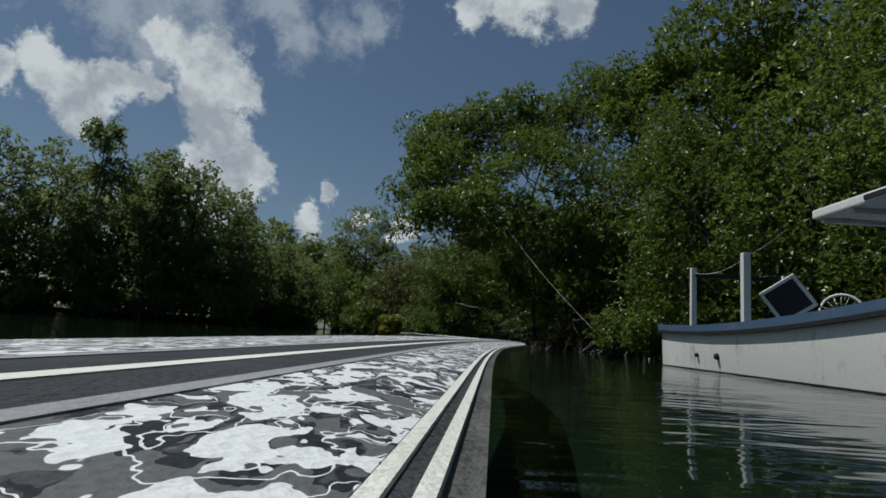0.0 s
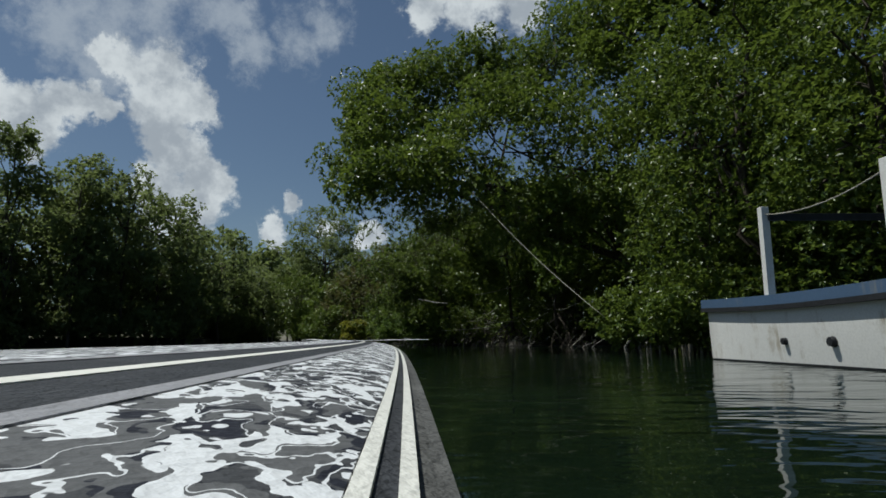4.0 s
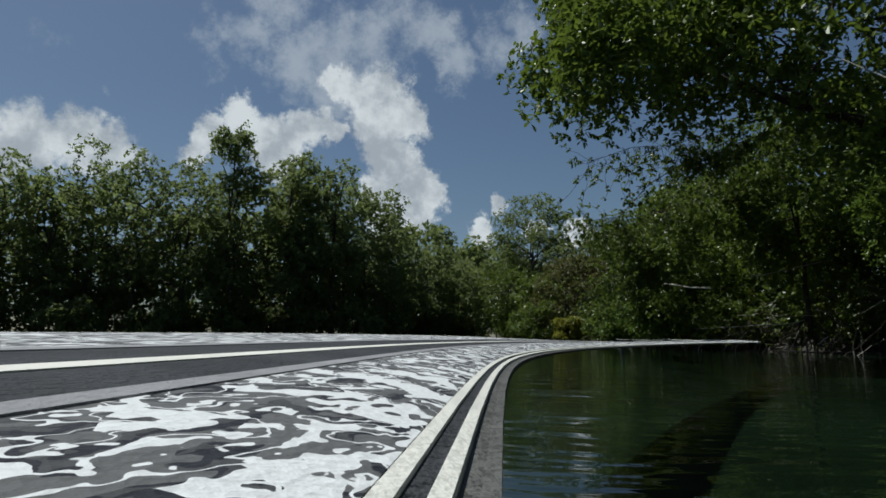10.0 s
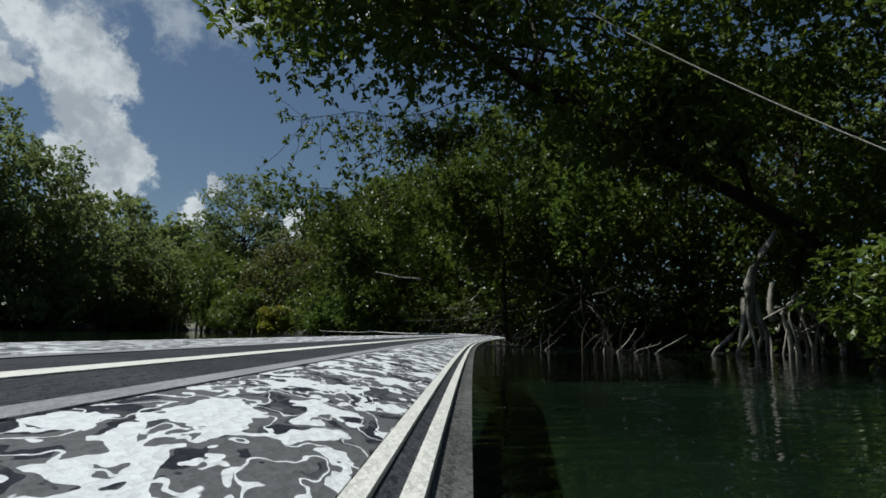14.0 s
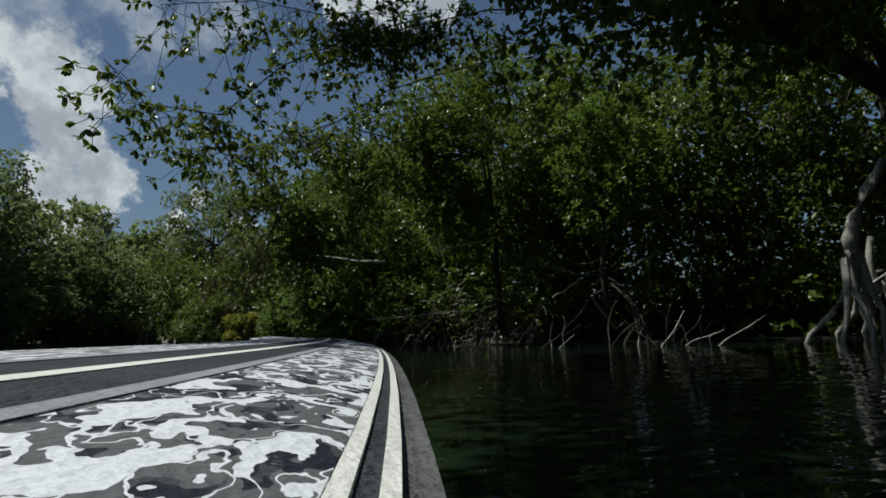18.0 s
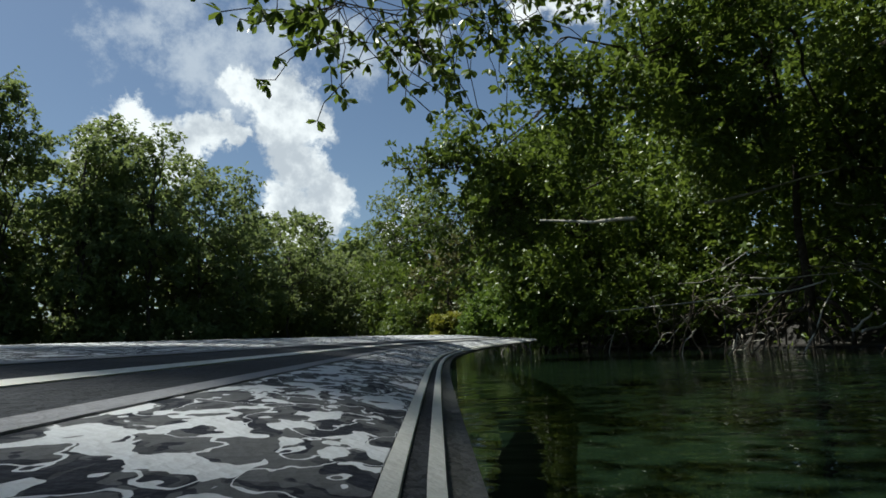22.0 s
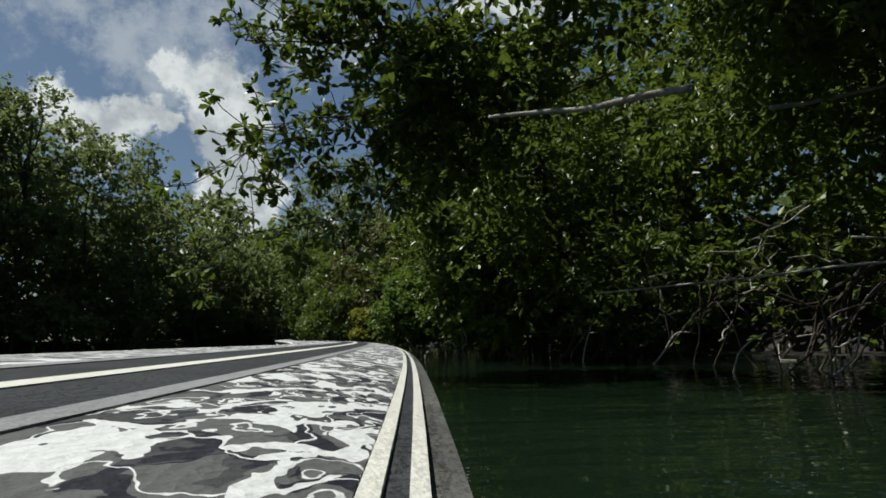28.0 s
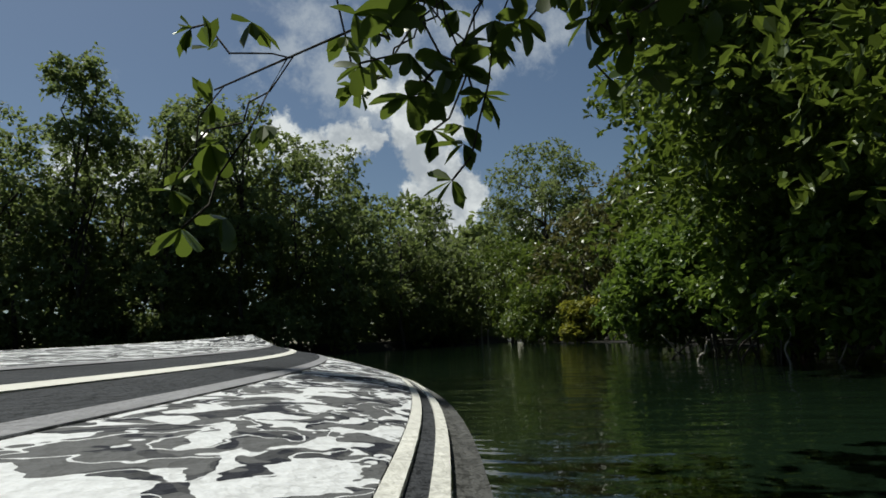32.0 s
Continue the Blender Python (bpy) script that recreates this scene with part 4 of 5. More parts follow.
boat = thing("boat", "long low boat deck covered with white grey and black camouflage foam", "boat", (0, 0, 0))
strip("hull", 0.006, BEAM - 0.006, -0.009, 0.014, HULL_GREY, boat, "thin dark grey hull plate under the deck", 14)
strip("rub_rail", -0.010 * K, 0.018 * K, -0.004, 0.010, RUBBER, boat, "worn grey rubber rail", 2)
strip("rub_rail", BEAM - 0.018 * K, BEAM + 0.010 * K, -0.004, 0.010, RUBBER, boat, "worn grey rubber rail", 2)
for fy in (-1.2, 27.9):
    o, a, w = station(fy)
    p = o + a * BEAM * 0.6
    top = deck_top(BEAM * 0.6) + (BEAM * 0.6 - along_deck(REACH, fy) * K) * math.tan(radians(along_deck(LEAN, fy)))
    part("float", box_bm((0.08, 0.4, 0.50), (p.x, p.y, top - 0.255), 0.03, 3), HULL_GREY, boat, "dark grey float under the deck")


def lay(name, l0, l1, lift, mat, label="", cuts=1):
    strip(name, l0 * K, l1 * K, lift, 0.008, mat, boat, label, cuts)


for l0 in (0.019, 0.048):
    lay("trim_line", l0, l0 + 0.013, 0.0, PAD_WHITE, "white foam edge line")
lay("trim_gap", 0.0325, 0.0475, -0.002, PAD_DARK, "dark groove between the edge lines")
lay("deck_pad", 0.062, 0.270, 0.0, CAMO, "camouflage patterned foam deck pad", 10)
lay("stripe", 0.271, 0.300, 0.001, PAD_GREY, "light grey foam stripe")
lay("centre_band", 0.301, 0.419, 0.0, PAD_DARK, "dark grey foam band", 4)
lay("centre_line", 0.420, 0.462, 0.001, PAD_WHITE, "cream white centre line", 2)
lay("centre_band", 0.463, 0.630, 0.0, PAD_DARK, "dark grey foam band", 4)
lay("stripe", 0.631, 0.680, 0.001, PAD_GREY, "light grey foam stripe")
lay("deck_pad", 0.681, 1.49, 0.0, CAMO, "camouflage patterned foam deck pad", 10)
lay("trim_line", 1.491, 1.53, 0.0, PAD_WHITE, "white foam edge line", 2)


# ---------------------------------------------------------------- moored white boat
def white_boat():
    b = thing("moored_boat", "old white wooden boat with a blue gunwale and white canopy", "boat", (4.25, 11.9, 0))
    # hull: stations from the bow backwards (y negative); half beam, sheer height
    ys = np.linspace(0, -9.0, 37)

    def half(y):
        s = min(1.0, -y / 3.4)
        return 0.10 + 0.88 * (1 - (1 - s) ** 2.2)

    def sheer(y):
        s = min(-y, 6.5)
        return 0.653 - 0.0426 * s + 0.01059 * s * s + 0.04 * max(0.0, -y - 6.5)

    # the near side lies along the line x = 0; the hull widens away from it
    prof = np.linspace(0, 1, 9)
    V, F = [], []
    for y in ys:
        hb, h = half(y), sheer(y)
        for side in (0, 1):
            for s in (prof if side == 0 else prof[::-1]):
                flare = 0.13 * (1 - s) ** 1.6 * min(1.0, hb)
                x = flare if side == 0 else 2 * hb - flare
                V.append((x, y + 0.06 * (s - 1), -0.35 + (h + 0.35) * s))
    m = 18
    for i in range(len(ys) - 1):
        for j in range(m - 1):
            F.append((i * m + j, (i + 1) * m + j, (i + 1) * m + j + 1, i * m + j + 1))
        F.append((i * m + m - 1, (i + 1) * m + m - 1, (i + 1) * m, i * m))
    F = [f for k, f in enumerate(F) if (k % m) != 8]
    F.append(tuple(range(m)))
    F.append(tuple((len(ys) - 1) * m + k for k in range(m - 1, -1, -1)))
    me = faces_mesh("hull", V, F, BOAT_WHITE, True)
    part("hull", me, BOAT_WHITE, b, "scuffed white painted hull")

    def along(name, x0, x1, z0, z1, mat, label, off=0.0, start=0.06):
        V, F = [], []
        for y in np.linspace(start, -9.0, 46):
            h = sheer(min(0, y))
            hb = half(min(0, y))
            for x, z in ((x0, h + z0), (x1, h + z0), (x1, h + z1), (x0, h + z1)):
                V.append((x, y, z))
        for i in range(45):
            for j in range(4):
                k = (j + 1) % 4
                F.append((i * 4 + j, i * 4 + k, (i + 1) * 4 + k, (i + 1) * 4 + j))
        F += [(3, 2, 1, 0), (180, 181, 182, 183)]
        return part(name, faces_mesh(name, V, F, mat, False), mat, b, label)

    along("gunwale", -0.055, 0.16, 0.0, 0.105, BOAT_BLUE, "faded blue gunwale plank")
    # narrow black strip along the hull just below the gunwale
    along("rub_strip", -0.062, 0.01, -0.05, -0.001, BOAT_DARK, "dark strip under the gunwale")
    V, F = [], []
    for y in np.linspace(0.03, -9, 40):
        hb = half(min(0, y))
        for x, z in ((2 * hb - 0.16, 0), (2 * hb + 0.05, 0), (2 * hb + 0.05, 0.105), (2 * hb - 0.16, 0.105)):
            V.append((x, y, sheer(min(0, y)) + z))
    for i in range(39):
        for j in range(4):
            k = (j + 1) % 4
            F.append((i * 4 + j, i * 4 + k, (i + 1) * 4 + k, (i + 1) * 4 + j))
    part("gunwale", faces_mesh("gunwale", V, F, BOAT_BLUE, False), BOAT_BLUE, b)
    # waterline paint
    V, F = [], []
    for y in np.linspace(-0.01, -9, 40):
        for z in (-0.05, 0.018):
            s = (z + 0.35) / (sheer(y) + 0.35)
            V.append((0.13 * (1 - s) ** 1.6 * min(1, half(y)) - 0.004, y + 0.06 * (s - 1), z))
    F = [(i * 2, i * 2 + 1, i * 2 + 3, i * 2 + 2) for i in range(39)]
    part("waterline", faces_mesh("waterline", V, F, BOAT_DARK, True), BOAT_DARK, b, "dark growth along the waterline")
    # foredeck and floor
    V, F = [], []
    for y in np.linspace(-0.1, -8.9, 24):
        hb = half(y)
        V += [(0.05, y, sheer(y) - 0.10), (2 * hb - 0.05, y, sheer(y) - 0.10)]
    F = [(i * 2, i * 2 + 1, i * 2 + 3, i * 2 + 2) for i in range(23)]
    part("deck", faces_mesh("deck", V, F, BOAT_BLUE, False), BOAT_BLUE, b, "blue grey painted deck")
    # hawse holes
    for y, r in ((-1.62, 0.040), (-2.35, 0.052)):
        bmf = bmesh.new()
        bmesh.ops.create_cone(bmf, cap_ends=True, segments=20, radius1=r, radius2=r * 0.8, depth=0.05,
                              matrix=Matrix.Translation((0.006, y, 0.235)) @ Matrix.Rotation(radians(-90), 4, "Y"))
        part("drain_hole", bmf, BOAT_DARK, b, "dark round drain hole in the hull")
    # posts
    for x, y, z0, z1, w in ((0.03, -1.40, 0.62, 1.68, 0.085), (0.03, -3.22, 0.64, 1.69, 0.10), (1.7, -4.3, 0.56, 1.52, 0.08), (1.5, -1.50, 0.54, 1.62, 0.07)):
        part("post", box_bm((w, w, z1 - z0), (x, y, (z0 + z1) / 2), 0.008), POST_WHITE, b, "white painted square post")
    part("rail", box_bm((1.50, 0.045, 0.075), (0.80, -1.45, 1.56), 0.006), BOAT_DARK, b, "dark wooden rail board")
    # canopy
    canopy = part("canopy", box_bm((2.1, 4.4, 0.10), (0.90, -7.3, 1.84), 0.02), BOAT_WHITE, b, "white flat canopy roof")
    for k in range(9):
        part("canopy_rib", box_bm((2.0, 0.05, 0.05), (0.90, -5.2 - 0.5 * k, 1.765), 0.006), BOAT_WHITE, canopy)
    for x in (0.0, 1.8):
        for y in (-7.4, -8.8):
            part("canopy_post", box_bm((0.08, 0.08, 1.12), (x, y, 1.24), 0.008), WOOD_RED, b, "red brown wooden canopy post")
    part("canopy_name_plate", box_bm((0.01, 0.30, 0.05), (-0.155, -6.1, 1.84), 0.003), BOAT_DARK, canopy, "dark worn patch on the canopy edge")
    return b


moored = white_boat()

# tilted white framed panel lying on the deck of the moored boat
seat = thing("chair", "overturned chair with a white frame and black panel on the boat", "chair", (4.98, 8.90, 0.66), turn=-36)
seat_pose = pose(0, 0, 0.44, 14, -34, 0)


def framed(bm):
    bmesh.ops.transform(bm, matrix=seat_pose, verts=bm.verts[:])
    return bm


part("panel", framed(box_bm((0.44, 0.03, 0.44), (0, 0, 0), 0.012)), BLACK, seat, "black panel of the chair")
for k, (sx, sz, px, pz) in enumerate(((0.53, 0.05, 0, 0.242), (0.53, 0.05, 0, -0.242), (0.05, 0.44, 0.242, 0), (0.05, 0.44, -0.242, 0))):
    part("frame_bar", framed(box_bm((sx, 0.05, sz), (px, 0, pz), 0.016, 3)), WHITE_PLASTIC, seat, "white plastic frame bar")
for px in (-0.16, 0.16):
    part("leg", faces_mesh("leg", *tube(np.array([(px, 0.05, 0.12), (px * 1.1, 0.3, 0.05), (px * 1.2, 0.52, -0.02)]), 0.018, 8), WHITE_PLASTIC), WHITE_PLASTIC, seat)

# fan with a round wire guard
fan = thing("fan", "old standing fan with a round wire guard lying on the boat", "fan", (4.98, 7.72, 0.58), turn=-42)
ringp = [(0.24 * math.cos(a), 0.0, 0.27 + 0.24 * math.sin(a)) for a in np.linspace(0, 2 * np.pi, 25)]
part("guard_ring", faces_mesh("guard_ring", *tube(np.array(ringp), 0.014, 6), WHITE_PLASTIC), WHITE_PLASTIC, fan, "white plastic guard ring")
for k in range(16):
    a = k * math.pi / 8
    part("guard_wire", faces_mesh("guard_wire", *tube(np.array([(0.05 * math.cos(a), -0.05, 0.27 + 0.05 * math.sin(a)), (0.24 * math.cos(a), 0, 0.27 + 0.24 * math.sin(a))]), 0.004, 4), STEEL), STEEL, fan)
bm = bmesh.new()
bmesh.ops.create_cone(bm, cap_ends=True, segments=20, radius1=0.055, radius2=0.05, depth=0.08, matrix=Matrix.Translation((0, 0, 0.27)) @ Matrix.Rotation(radians(90), 4, "X"))
part("hub", bm, WHITE_PLASTIC, fan, "white plastic hub")
part("foot", box_bm((0.2, 0.16, 0.06), (0, 0, 0.0), 0.02, 3), WHITE_PLASTIC, fan)

# a crate beside them
crate = thing("crate", "white plastic crate on the boat deck", "crate", (5.0, 7.1, 0.64), turn=5)
part("body", box_bm((0.4, 0.55, 0.24), (0, 0, 0.12), 0.02, 3), WHITE_PLASTIC, crate)
part("rim", box_bm((0.44, 0.59, 0.03), (0, 0, 0.24), 0.01), WHITE_PLASTIC, crate)

# rope strung from post to post
line = thing("rope", "thin pale rope strung between the boat's posts", "rope", (4.28, 10.50, 0))
part("strand", faces_mesh("strand", *joined([tube(curve_points((0, 0, 1.60), (0, -1.82, 1.62), 0.10, 0, 10), 0.006, 6), tube(curve_points((0, -1.82, 1.64), (-0.1, -3.05, 1.80), 0.03, 0, 10), 0.0035, 6),
                                             tube(curve_points((0, 0, 1.60), (2.6, 0.8, 1.9), 0.1, 0, 10), 0.008, 6)]), ROPE), ROPE, line)

# the boat and all that lies on it, at its berth
berth = Matrix.Translation((4.62, 13.42, 0)) @ Matrix.Scale(1.15, 4) @ Matrix.Translation((-4.25, -11.9, 0))
for ob in (moored, seat, fan, crate, line):
    ob.matrix_world = berth @ ob.matrix_world

# long mooring line through the trees
line = thing("mooring_rope", "long pale rope hanging between the mangrove branches", "rope", (0, 0, 0))
part("strand", faces_mesh("strand", *tube(curve_points((1.55, 18.05, 3.65), (3.5, 14.86, 0.68), 0.12, 0, 16), 0.0065, 6), ROPE), ROPE, line)

# ---------------------------------------------------------------- bare wood at the water
rng = np.random.default_rng(5)


def stick(name, label, points, r0, r1, mat=None, category="branch", group=""):
    pts = np.asarray(points, float)
    s = np.linspace(0, len(pts) - 1, 2 * len(pts) + 1)
    pts = np.column_stack([np.interp(s, range(len(pts)), pts[:, j]) for j in range(3)])
    for _ in range(3):
        pts[1:-1] = 0.25 * pts[:-2] + 0.5 * pts[1:-1] + 0.25 * pts[2:]
    base = pts[0].copy()
    t = thing(name, label, category, tuple(base), group)
    m = mat or BARK_PALE
    part("wood", faces_mesh("wood", *tube(pts - base, np.linspace(r0, r1, len(pts)), 7), m), m, t)
    return t


# stilt root with a bleached stem
root = thing("stilt_root", "bleached grey stilt root with a forked foot in the water", "root", (7.75, 24.3, 0))
stem = np.array([(0.0, -0.2, 1.25), (-0.03, -0.2, 1.45), (0.10, -0.22, 1.8), (0.28, -0.25, 2.15), (0.5, -0.28, 2.4), (0.62, -0.28, 2.62)])
part("stem", faces_mesh("stem", *tube(stem, [0.10, 0.11, 0.09, 0.08, 0.07, 0.05], 9), BARK_PALE), BARK_PALE, root, "bleached stem")
for k, (dx, dy, bx) in enumerate(((-0.95, -0.1, -0.2), (-0.5, -0.3, -0.22), (-0.16, -0.5, -0.14), (0.05, 0.3, 0.05), (0.3, -0.3, 0.15), (0.5, 0.2, 0.16))):
    p = np.array([(0, -0.2, 1.4), (bx * 0.8, -0.2, 1.15), (bx, -0.2 + dy * 0.2, 0.75), (bx * 0.8 + dx * 0.35, -0.2 + dy * 0.5, 0.42), (dx * 0.8, dy, 0.12), (dx, dy, -0.2)])
    part("root_leg", faces_mesh("root_leg", *tube(p, [0.06, 0.055, 0.05, 0.042, 0.036, 0.03], 7), BARK_PALE), BARK_PALE, root)
for k in range(18):
    x, y = 8.8 + rng.uniform(0, 1.7), 24.1 + rng.uniform(0, 1.2)
    p = np.array([(x, y, -0.2), (x + rng.uniform(-0.1, 0.1), y, 0.35), (x + rng.uniform(-0.3, 0.3), y + 0.05, rng.uniform(0.7, 1.1)), (x + rng.uniform(-0.5, 0.5), y + 0.1, rng.uniform(0.5, 1.3)), (x + rng.uniform(-0.9, 0.9), y + 0.1, rng.uniform(-0.2, 1.5))])
    s = np.linspace(0, 4, 10)
    q = np.column_stack([np.interp(s, range(5), p[:, j]) for j in range(3)])
    stick("arching_root", "pale arching root in the tangle beside the stilt root", q, 0.036, 0.022, None, "root", "bare roots at the water")
stick("dead_limb", "bleached stick lying across the roots", curve_points((8.8, 24.2, 1.25), (10.6, 24.6, 0.1), 0, 0.02, 7, rng), 0.045, 0.03)
stick("stump", "short bleached stump standing in the mud", [(8.85, 24.9, 0.75), (8.78, 24.9, 1.05), (8.82, 24.9, 1.35), (8.88, 24.9, 1.6)], 0.08, 0.05)
# long pale limb over the water
stick("dead_limb", "long bleached bare limb over the water", curve_points((0.25, 28.65, 1.90), (1.35, 27.70, 1.66), 0.02, 0.015, 9, rng), 0.014, 0.024)
stick("dead_limb", "thin bare twig beside the water", curve_points((1.1, 29.6, 0.66), (3.6, 28.4, 0.86), 0.03, 0.05, 9, rng), 0.007, 0.012)
for k in range(64):
    y = rng.uniform(24.8, 36)
    bank = np.interp(y, [24, 26.2, 28.2, 32, 36.2], [7.2, 4.9, 3.0, 1.0, -0.9])
    x = bank + rng.uniform(-0.5, 0.8)
    top = (x + rng.uniform(-0.5, 0.9), y + rng.uniform(-0.8, 0.8), rng.uniform(0.2, 0.8))
    stick("bare_root", "thin bare grey root standing in the water", curve_points((x, y, -0.2), top, 0, 0.05, 6, rng), rng.uniform(0.008, 0.017), 0.006,
          BARK_PALE if rng.random() < 0.4 else BARK, "root", "bare roots at the water")
stick("pole", "thin bare pole standing in the far channel", [(-18.4, 80, -0.3), (-18.38, 80, 1.5), (-18.35, 80, 2.7)], 0.09, 0.07)
stick("pole", "thin bare pole standing in the far channel", [(-17.9, 80.2, -0.3), (-17.9, 80.2, 0.8), (-17.8, 80.2, 1.3)], 0.08, 0.07)


# ---------------------------------------------------------------- overhanging sprays of leaves close to the camera
def leaf_blade():
    """One obovate leaf, 1 long along y, folded on its midrib."""
    s = np.array([0.0, 0.12, 0.35, 0.6, 0.82, 0.95, 1.0])
    w = np.array([0.03, 0.10, 0.20, 0.25, 0.24, 0.15, 0.0])
    V, F = [], []
    for a, b in zip(s, w):
        z = -0.10 * a * a
        V += [(-b, a, z + b * 0.14), (0, a, z), (b, a, z + b * 0.14)]
    for i in range(len(s) - 1):
        k = i * 3
        F += [(k, k + 1, k + 4, k + 3), (k + 1, k + 2, k + 5, k + 4)]
    return faces_mesh("leaf", V, F, LEAF, True)


BLADE = leaf_blade()


def spray(label, main, r0, twigs, rng, size=0.125, per=8, spread=0.5, leaf_parts=300, hang=1.0):
    """A hanging branch: a main limb, side twigs that droop, and tufts of separate leaves at their tips."""
    main = np.asarray(main, float)
    base = main[0].copy()
    t = thing("overhanging_branch", label, "branch", tuple(base), "overhanging branches")
    main = main - base
    main[1:-1] += rng.normal(0, 0.09, main[1:-1].shape)
    part("limb", faces_mesh("limb", *tube(main, np.linspace(r0, r0 * 0.35, len(main)), 8), BARK), BARK, t)
    made = 0
    rest_b, rest_a = [], []
    for k in range(twigs):
        s = rng.uniform(0.3, 1.0) * (len(main) - 1.001)
        i = int(s)
        p0 = main[i] + (main[i + 1] - main[i]) * (s - i)
        out = unit(rng.normal(0, 1, 3) * np.array([1.2, 1.2, 0.6]) + np.array([0, 0, -0.8 * hang]))
        L = spread * rng.uniform(0.45, 1.3)
        tip = p0 + out * L
        tw = curve_points(p0, tip, 0.06 * L, 0.02, 6, rng)
        part("twig", faces_mesh("twig", *tube(tw, np.linspace(r0 * 0.28, 0.004, 6), 5), BARK), BARK, t)
        for q in (tw[-1], tw[4] + rng.normal(0, 0.04, 3), tw[2] + rng.normal(0, 0.06, 3)):
            g = unit(out + rng.normal(0, 0.4, 3))
            for _ in range(per):
                side = unit(np.cross(g, rng.normal(0, 1, 3)))
                ax = unit(g * rng.uniform(0.1, 0.8) + side + np.array([0, 0, -0.25 * hang]))
                if made < leaf_parts:
                    made += 1
                    ob = new("leaf", BLADE)
                    ob.parent = t
                    y = Vector(ax)
                    z = (Vector((0, 0, 1)) + Vector(rng.normal(0, 0.4, 3))).normalized()
                    x = y.cross(z).normalized()
                    z = x.cross(y)
                    sc = size * rng.uniform(0.75, 1.2)
                    m = Matrix((x, y, z)).transposed().to_4x4()
                    ob.matrix_local = Matrix.Translation(q) @ m @ Matrix.Diagonal((sc, sc, sc, 1))
                else:
                    rest_b.append(q)
                    rest_a.append(ax)
    if rest_b:
        tagged(part("leaves", leaves_mesh("leaves", np.array(rest_b), np.array(rest_a), size, size * 0.48, LEAF, rng, 0.22, True), LEAF, t), kind="stuff")
    return t


rng = np.random.default_rng(21)
spray("mangrove branch hanging low over the water with broad leaves", [(1.6, 30.2, 2.9), (1.0, 30.0, 2.8), (0.5, 29.8, 2.6), (-0.1, 29.6, 2.45), (-0.6, 29.5, 2.25), (-1.2, 29.4, 2.05), (-1.85, 29.3, 1.9)], 0.012, 80, rng, 0.097, 6, 0.75)
spray("leafy mangrove twig dipping towards the channel", [(0.6, 30.1, 2.4), (0.0, 29.8, 2.0), (-0.6, 29.7, 1.7), (-1.0, 29.6, 1.5), (-1.5, 29.5, 1.35), (-2.2, 29.4, 1.2)], 0.009, 24, rng, 0.094, 6, 0.5, 250)
spray("mangrove branch hanging low over the water with small leaves", [(3.2, 25.8, 4.8), (2.2, 25.7, 4.4), (1.2, 25.6, 4.0), (0.4, 25.4, 3.5), (-0.3, 25.1, 3.1), (-0.8, 24.6, 2.85), (-1.15, 24.0, 2.65)], 0.013, 130, rng, 0.092, 6, 0.8)
spray("thin mangrove branch hanging low over the water with loose leaves", [(1.8, 24.4, 4.7), (0.7, 24.0, 4.2), (-0.2, 23.7, 3.5), (-0.8, 23.4, 3.0), (-1.25, 22.7, 2.8), (-1.55, 22.1, 2.85)], 0.011, 52, rng, 0.092, 6, 0.55, 200)
spray("mangrove branch high over the water with small leaves", [(2.6, 24.9, 5.3), (1.8, 24.6, 5.2), (1.0, 24.5, 4.8), (0.2, 24.2, 4.7), (-0.6, 23.9, 4.3), (-1.4, 23.2, 4.0)], 0.012, 90, rng, 0.092, 6, 0.95, 120)
spray("dense mangrove branch high over the water", [(3.4, 24.6, 5.0), (2.4, 24.4, 4.7), (1.6, 24.2, 4.4), (0.9, 24.0, 4.25), (0.4, 23.9, 4.2)], 0.014, 150, rng, 0.092, 6, 0.75, 60)
spray("mangrove branch with upright shoots over the channel", [(1.2, 29.9, 2.9), (0.4, 29.6, 2.95), (-0.4, 29.5, 2.95), (-1.1, 29.5, 2.95), (-1.9, 29.5, 3.05)], 0.016, 70, rng, 0.09, 7, 0.6, 150, -0.8)

spray("leafy mangrove branch arching over the channel", [(1.1, 30.1, 2.75), (0.4, 29.9, 2.5), (-0.2, 29.8, 2.2), (-0.8, 29.7, 2.0), (-1.5, 29.7, 1.9)], 0.010, 46, rng, 0.094, 6, 0.55, 200)

# tall trees that close the row behind the leaning tree
rng = np.random.default_rng(47)
mangrove((9.4, 20.6), (-2.4, 0.4, 8.4), (2.3, 2.0, 2.6), 50, 0.8, 2600, rng, leaf_len=0.15, trunk_r=0.14, limbs=10, roots=5, label="tall mangrove tree behind the leaning tree")
mangrove((10.4, 19.0), (-1.6, 0.4, 10.8), (2.3, 2.0, 2.8), 50, 0.85, 2400, rng, leaf_len=0.16, trunk_r=0.15, limbs=10, roots=5, label="tall mangrove tree behind the leaning tree")

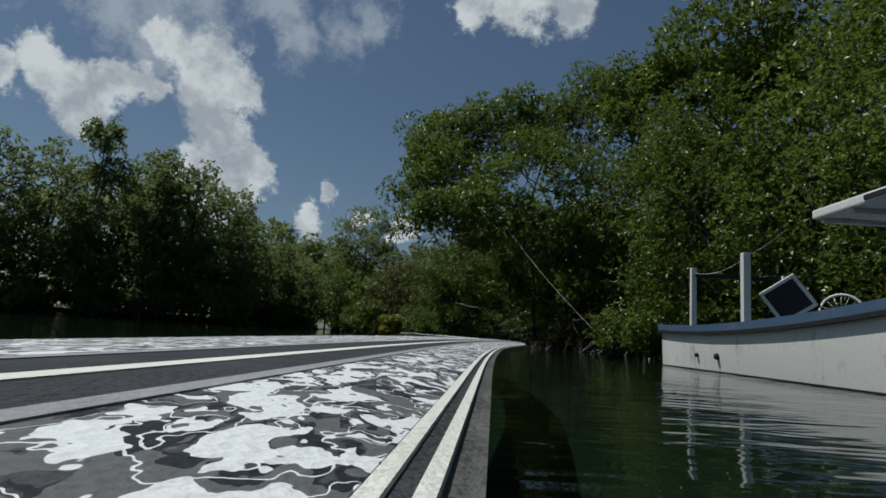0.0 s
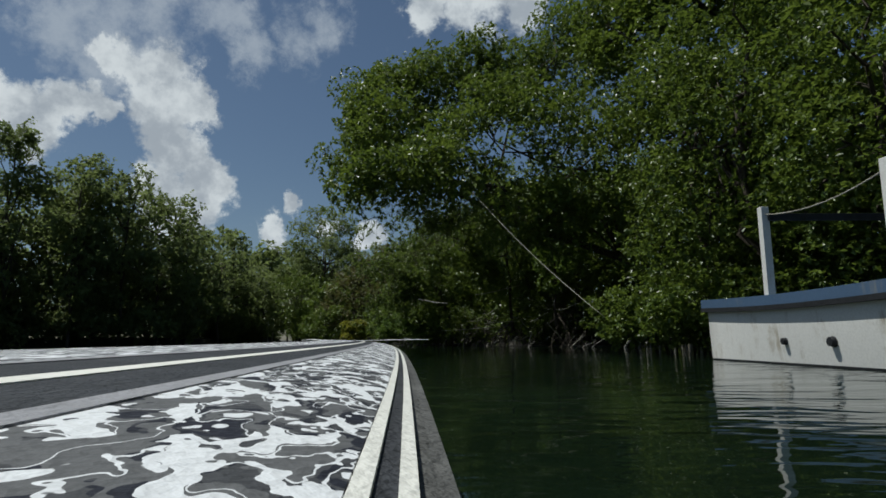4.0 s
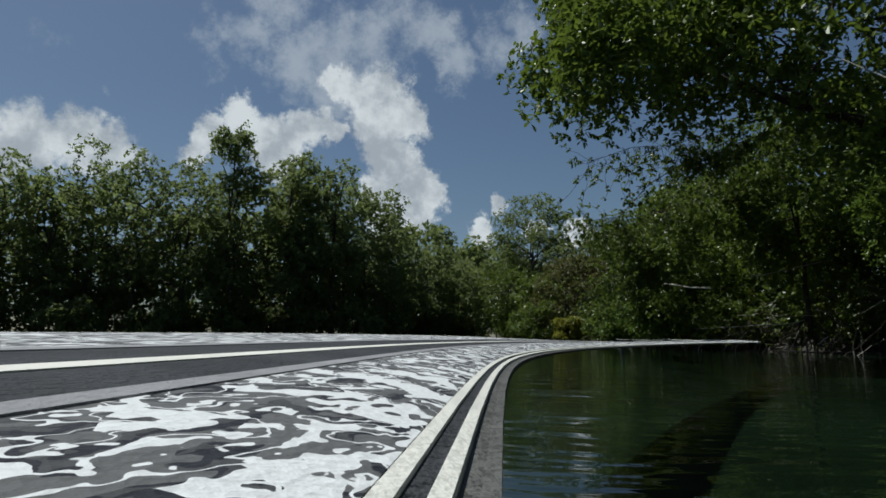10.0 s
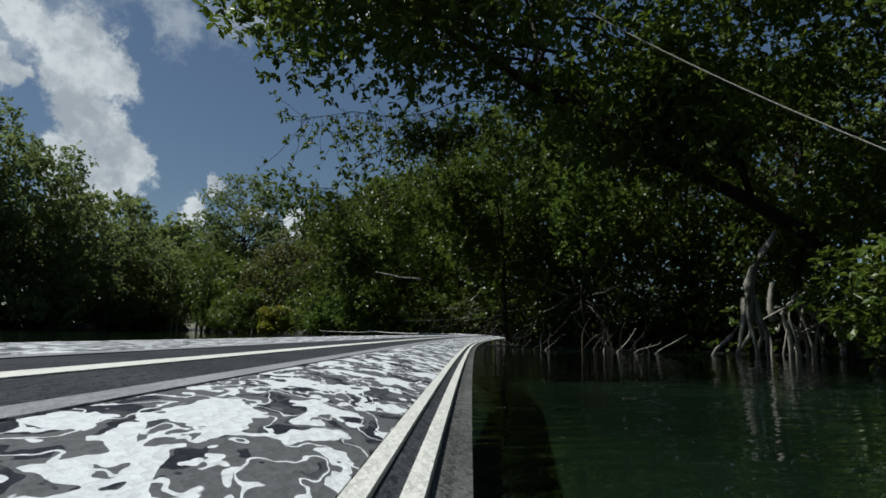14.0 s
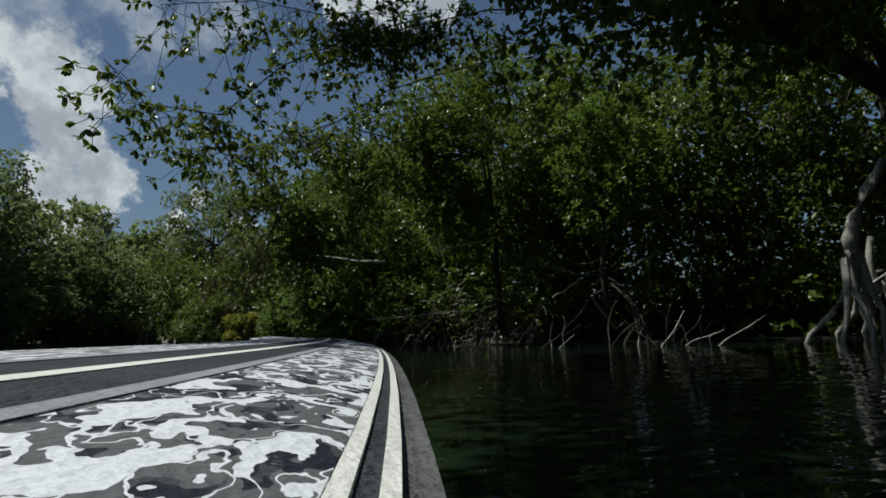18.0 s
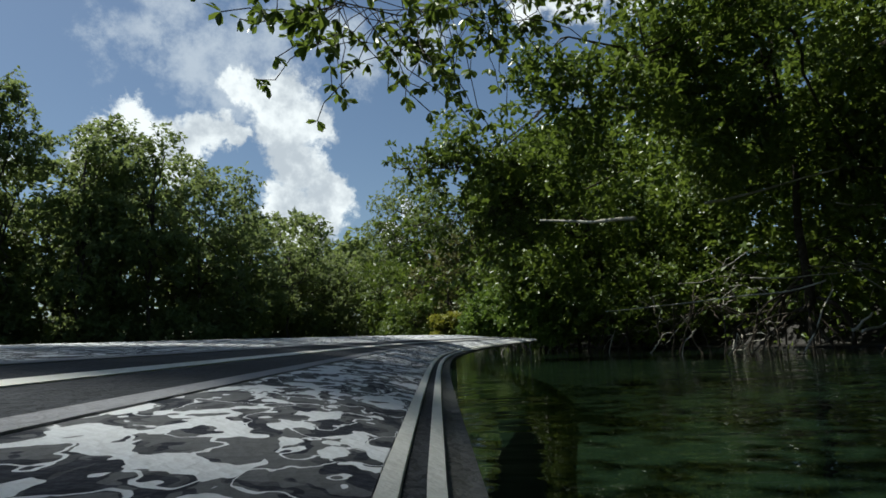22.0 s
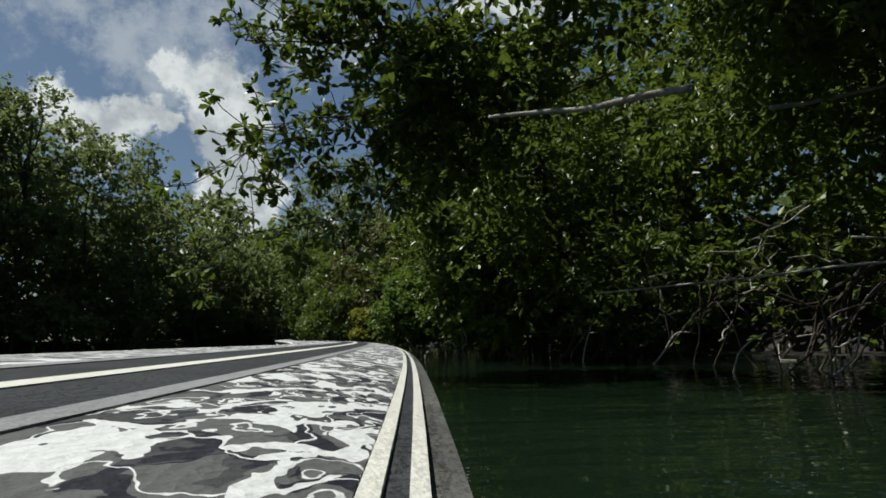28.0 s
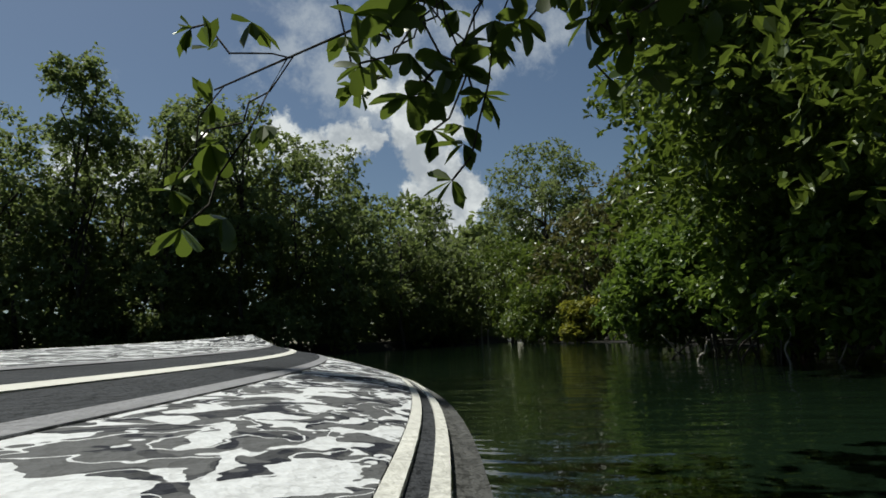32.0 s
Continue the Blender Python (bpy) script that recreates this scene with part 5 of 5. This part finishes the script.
# tangle of bare twigs in the hollow under the trees of the point
def twig_tangle(label, count, r, mat, rng, leaf=0):
    V, F, tips, ways = [], [], [], []
    for k in range(count):
        s = rng.uniform(0, 1) ** 0.8
        x, y = 1.7 + 5.8 * s + rng.uniform(-0.5, 0.5), 31.6 - 4.6 * s + rng.uniform(-0.4, 1.8)
        z = rng.uniform(0.15, 1.0 + 1.5 * s)
        way = unit(rng.normal(0, 1, 3) * np.array([1.0, 0.5, 0.75]))
        L = rng.uniform(0.25, 0.95)
        pts = curve_points((x, y, z), tuple(np.array([x, y, z]) + way * L), rng.uniform(-0.12, 0.12) * L, 0.05 * L, 6, rng)
        v, f = tube(pts, np.linspace(r * rng.uniform(0.6, 1.3), r * 0.4, 6), 5)
        n0 = len(V)
        V.extend(v)
        F.extend([tuple(i + n0 for i in q) for q in f])
        tips.append(pts[-1])
        ways.append(way)
    tagged(new("twig_tangle", faces_mesh("twig_tangle", V, F, mat)), label, "twigs", kind="stuff")
    if leaf:
        pick = rng.integers(0, len(tips), leaf)
        base = np.array(tips)[pick] + rng.normal(0, 0.05, (leaf, 3))
        axis = np.array(ways)[pick] + rng.normal(0, 0.7, (leaf, 3))
        tagged(new("leaves", leaves_mesh("leaves", base, axis, 0.095, 0.045, LEAF, rng, 0.22, True)), "few small leaves among bare twigs in the hollow", "leaves", kind="stuff")


twig_tangle("tangle of thin dark bare twigs under the trees", 170, 0.011, BARK, rng, 420)
twig_tangle("thin bleached bare twigs under the trees", 70, 0.010, BARK_PALE, rng)

# bare limbs and twigs under the trees of the point
BARE_TWIGS = [((0.9, 34.6, 0.32), (2.2, 33.2, 0.62), 0.016), ((1.2, 34.0, 0.30), (2.6, 33.4, 0.40), 0.014), ((1.5, 33.7, 0.42), (2.5, 32.6, 0.75), 0.014),
         ((2.55, 29.3, 2.10), (4.7, 29.6, 2.55), 0.020), ((2.3, 30.3, 1.05), (2.9, 30.5, 1.12), 0.011), ((3.0, 29.2, 1.0), (4.5, 29.4, 1.03), 0.010),
         ((4.2, 29.2, 1.95), (5.2, 29.4, 1.9), 0.012), ((3.9, 28.6, 0.25), (4.15, 28.6, 0.45), 0.022), ((4.0, 28.6, 0.22), (4.6, 28.9, 0.42), 0.020),
         ((3.4, 30.4, 1.5), (2.7, 30.2, 1.15), 0.010), ((5.2, 27.8, 1.3), (4.4, 27.4, 0.9), 0.014), ((6.2, 26.8, 1.6), (5.2, 26.2, 1.3), 0.014), ((5.6, 27.4, 0.3), (5.0, 27.0, 0.9), 0.018)]
for a, b, r in BARE_TWIGS:
    stick("dead_limb", "bleached bare twig in the shade under the trees", curve_points(a, b, 0.02, 0.02, 8, rng), r, r * 0.5)
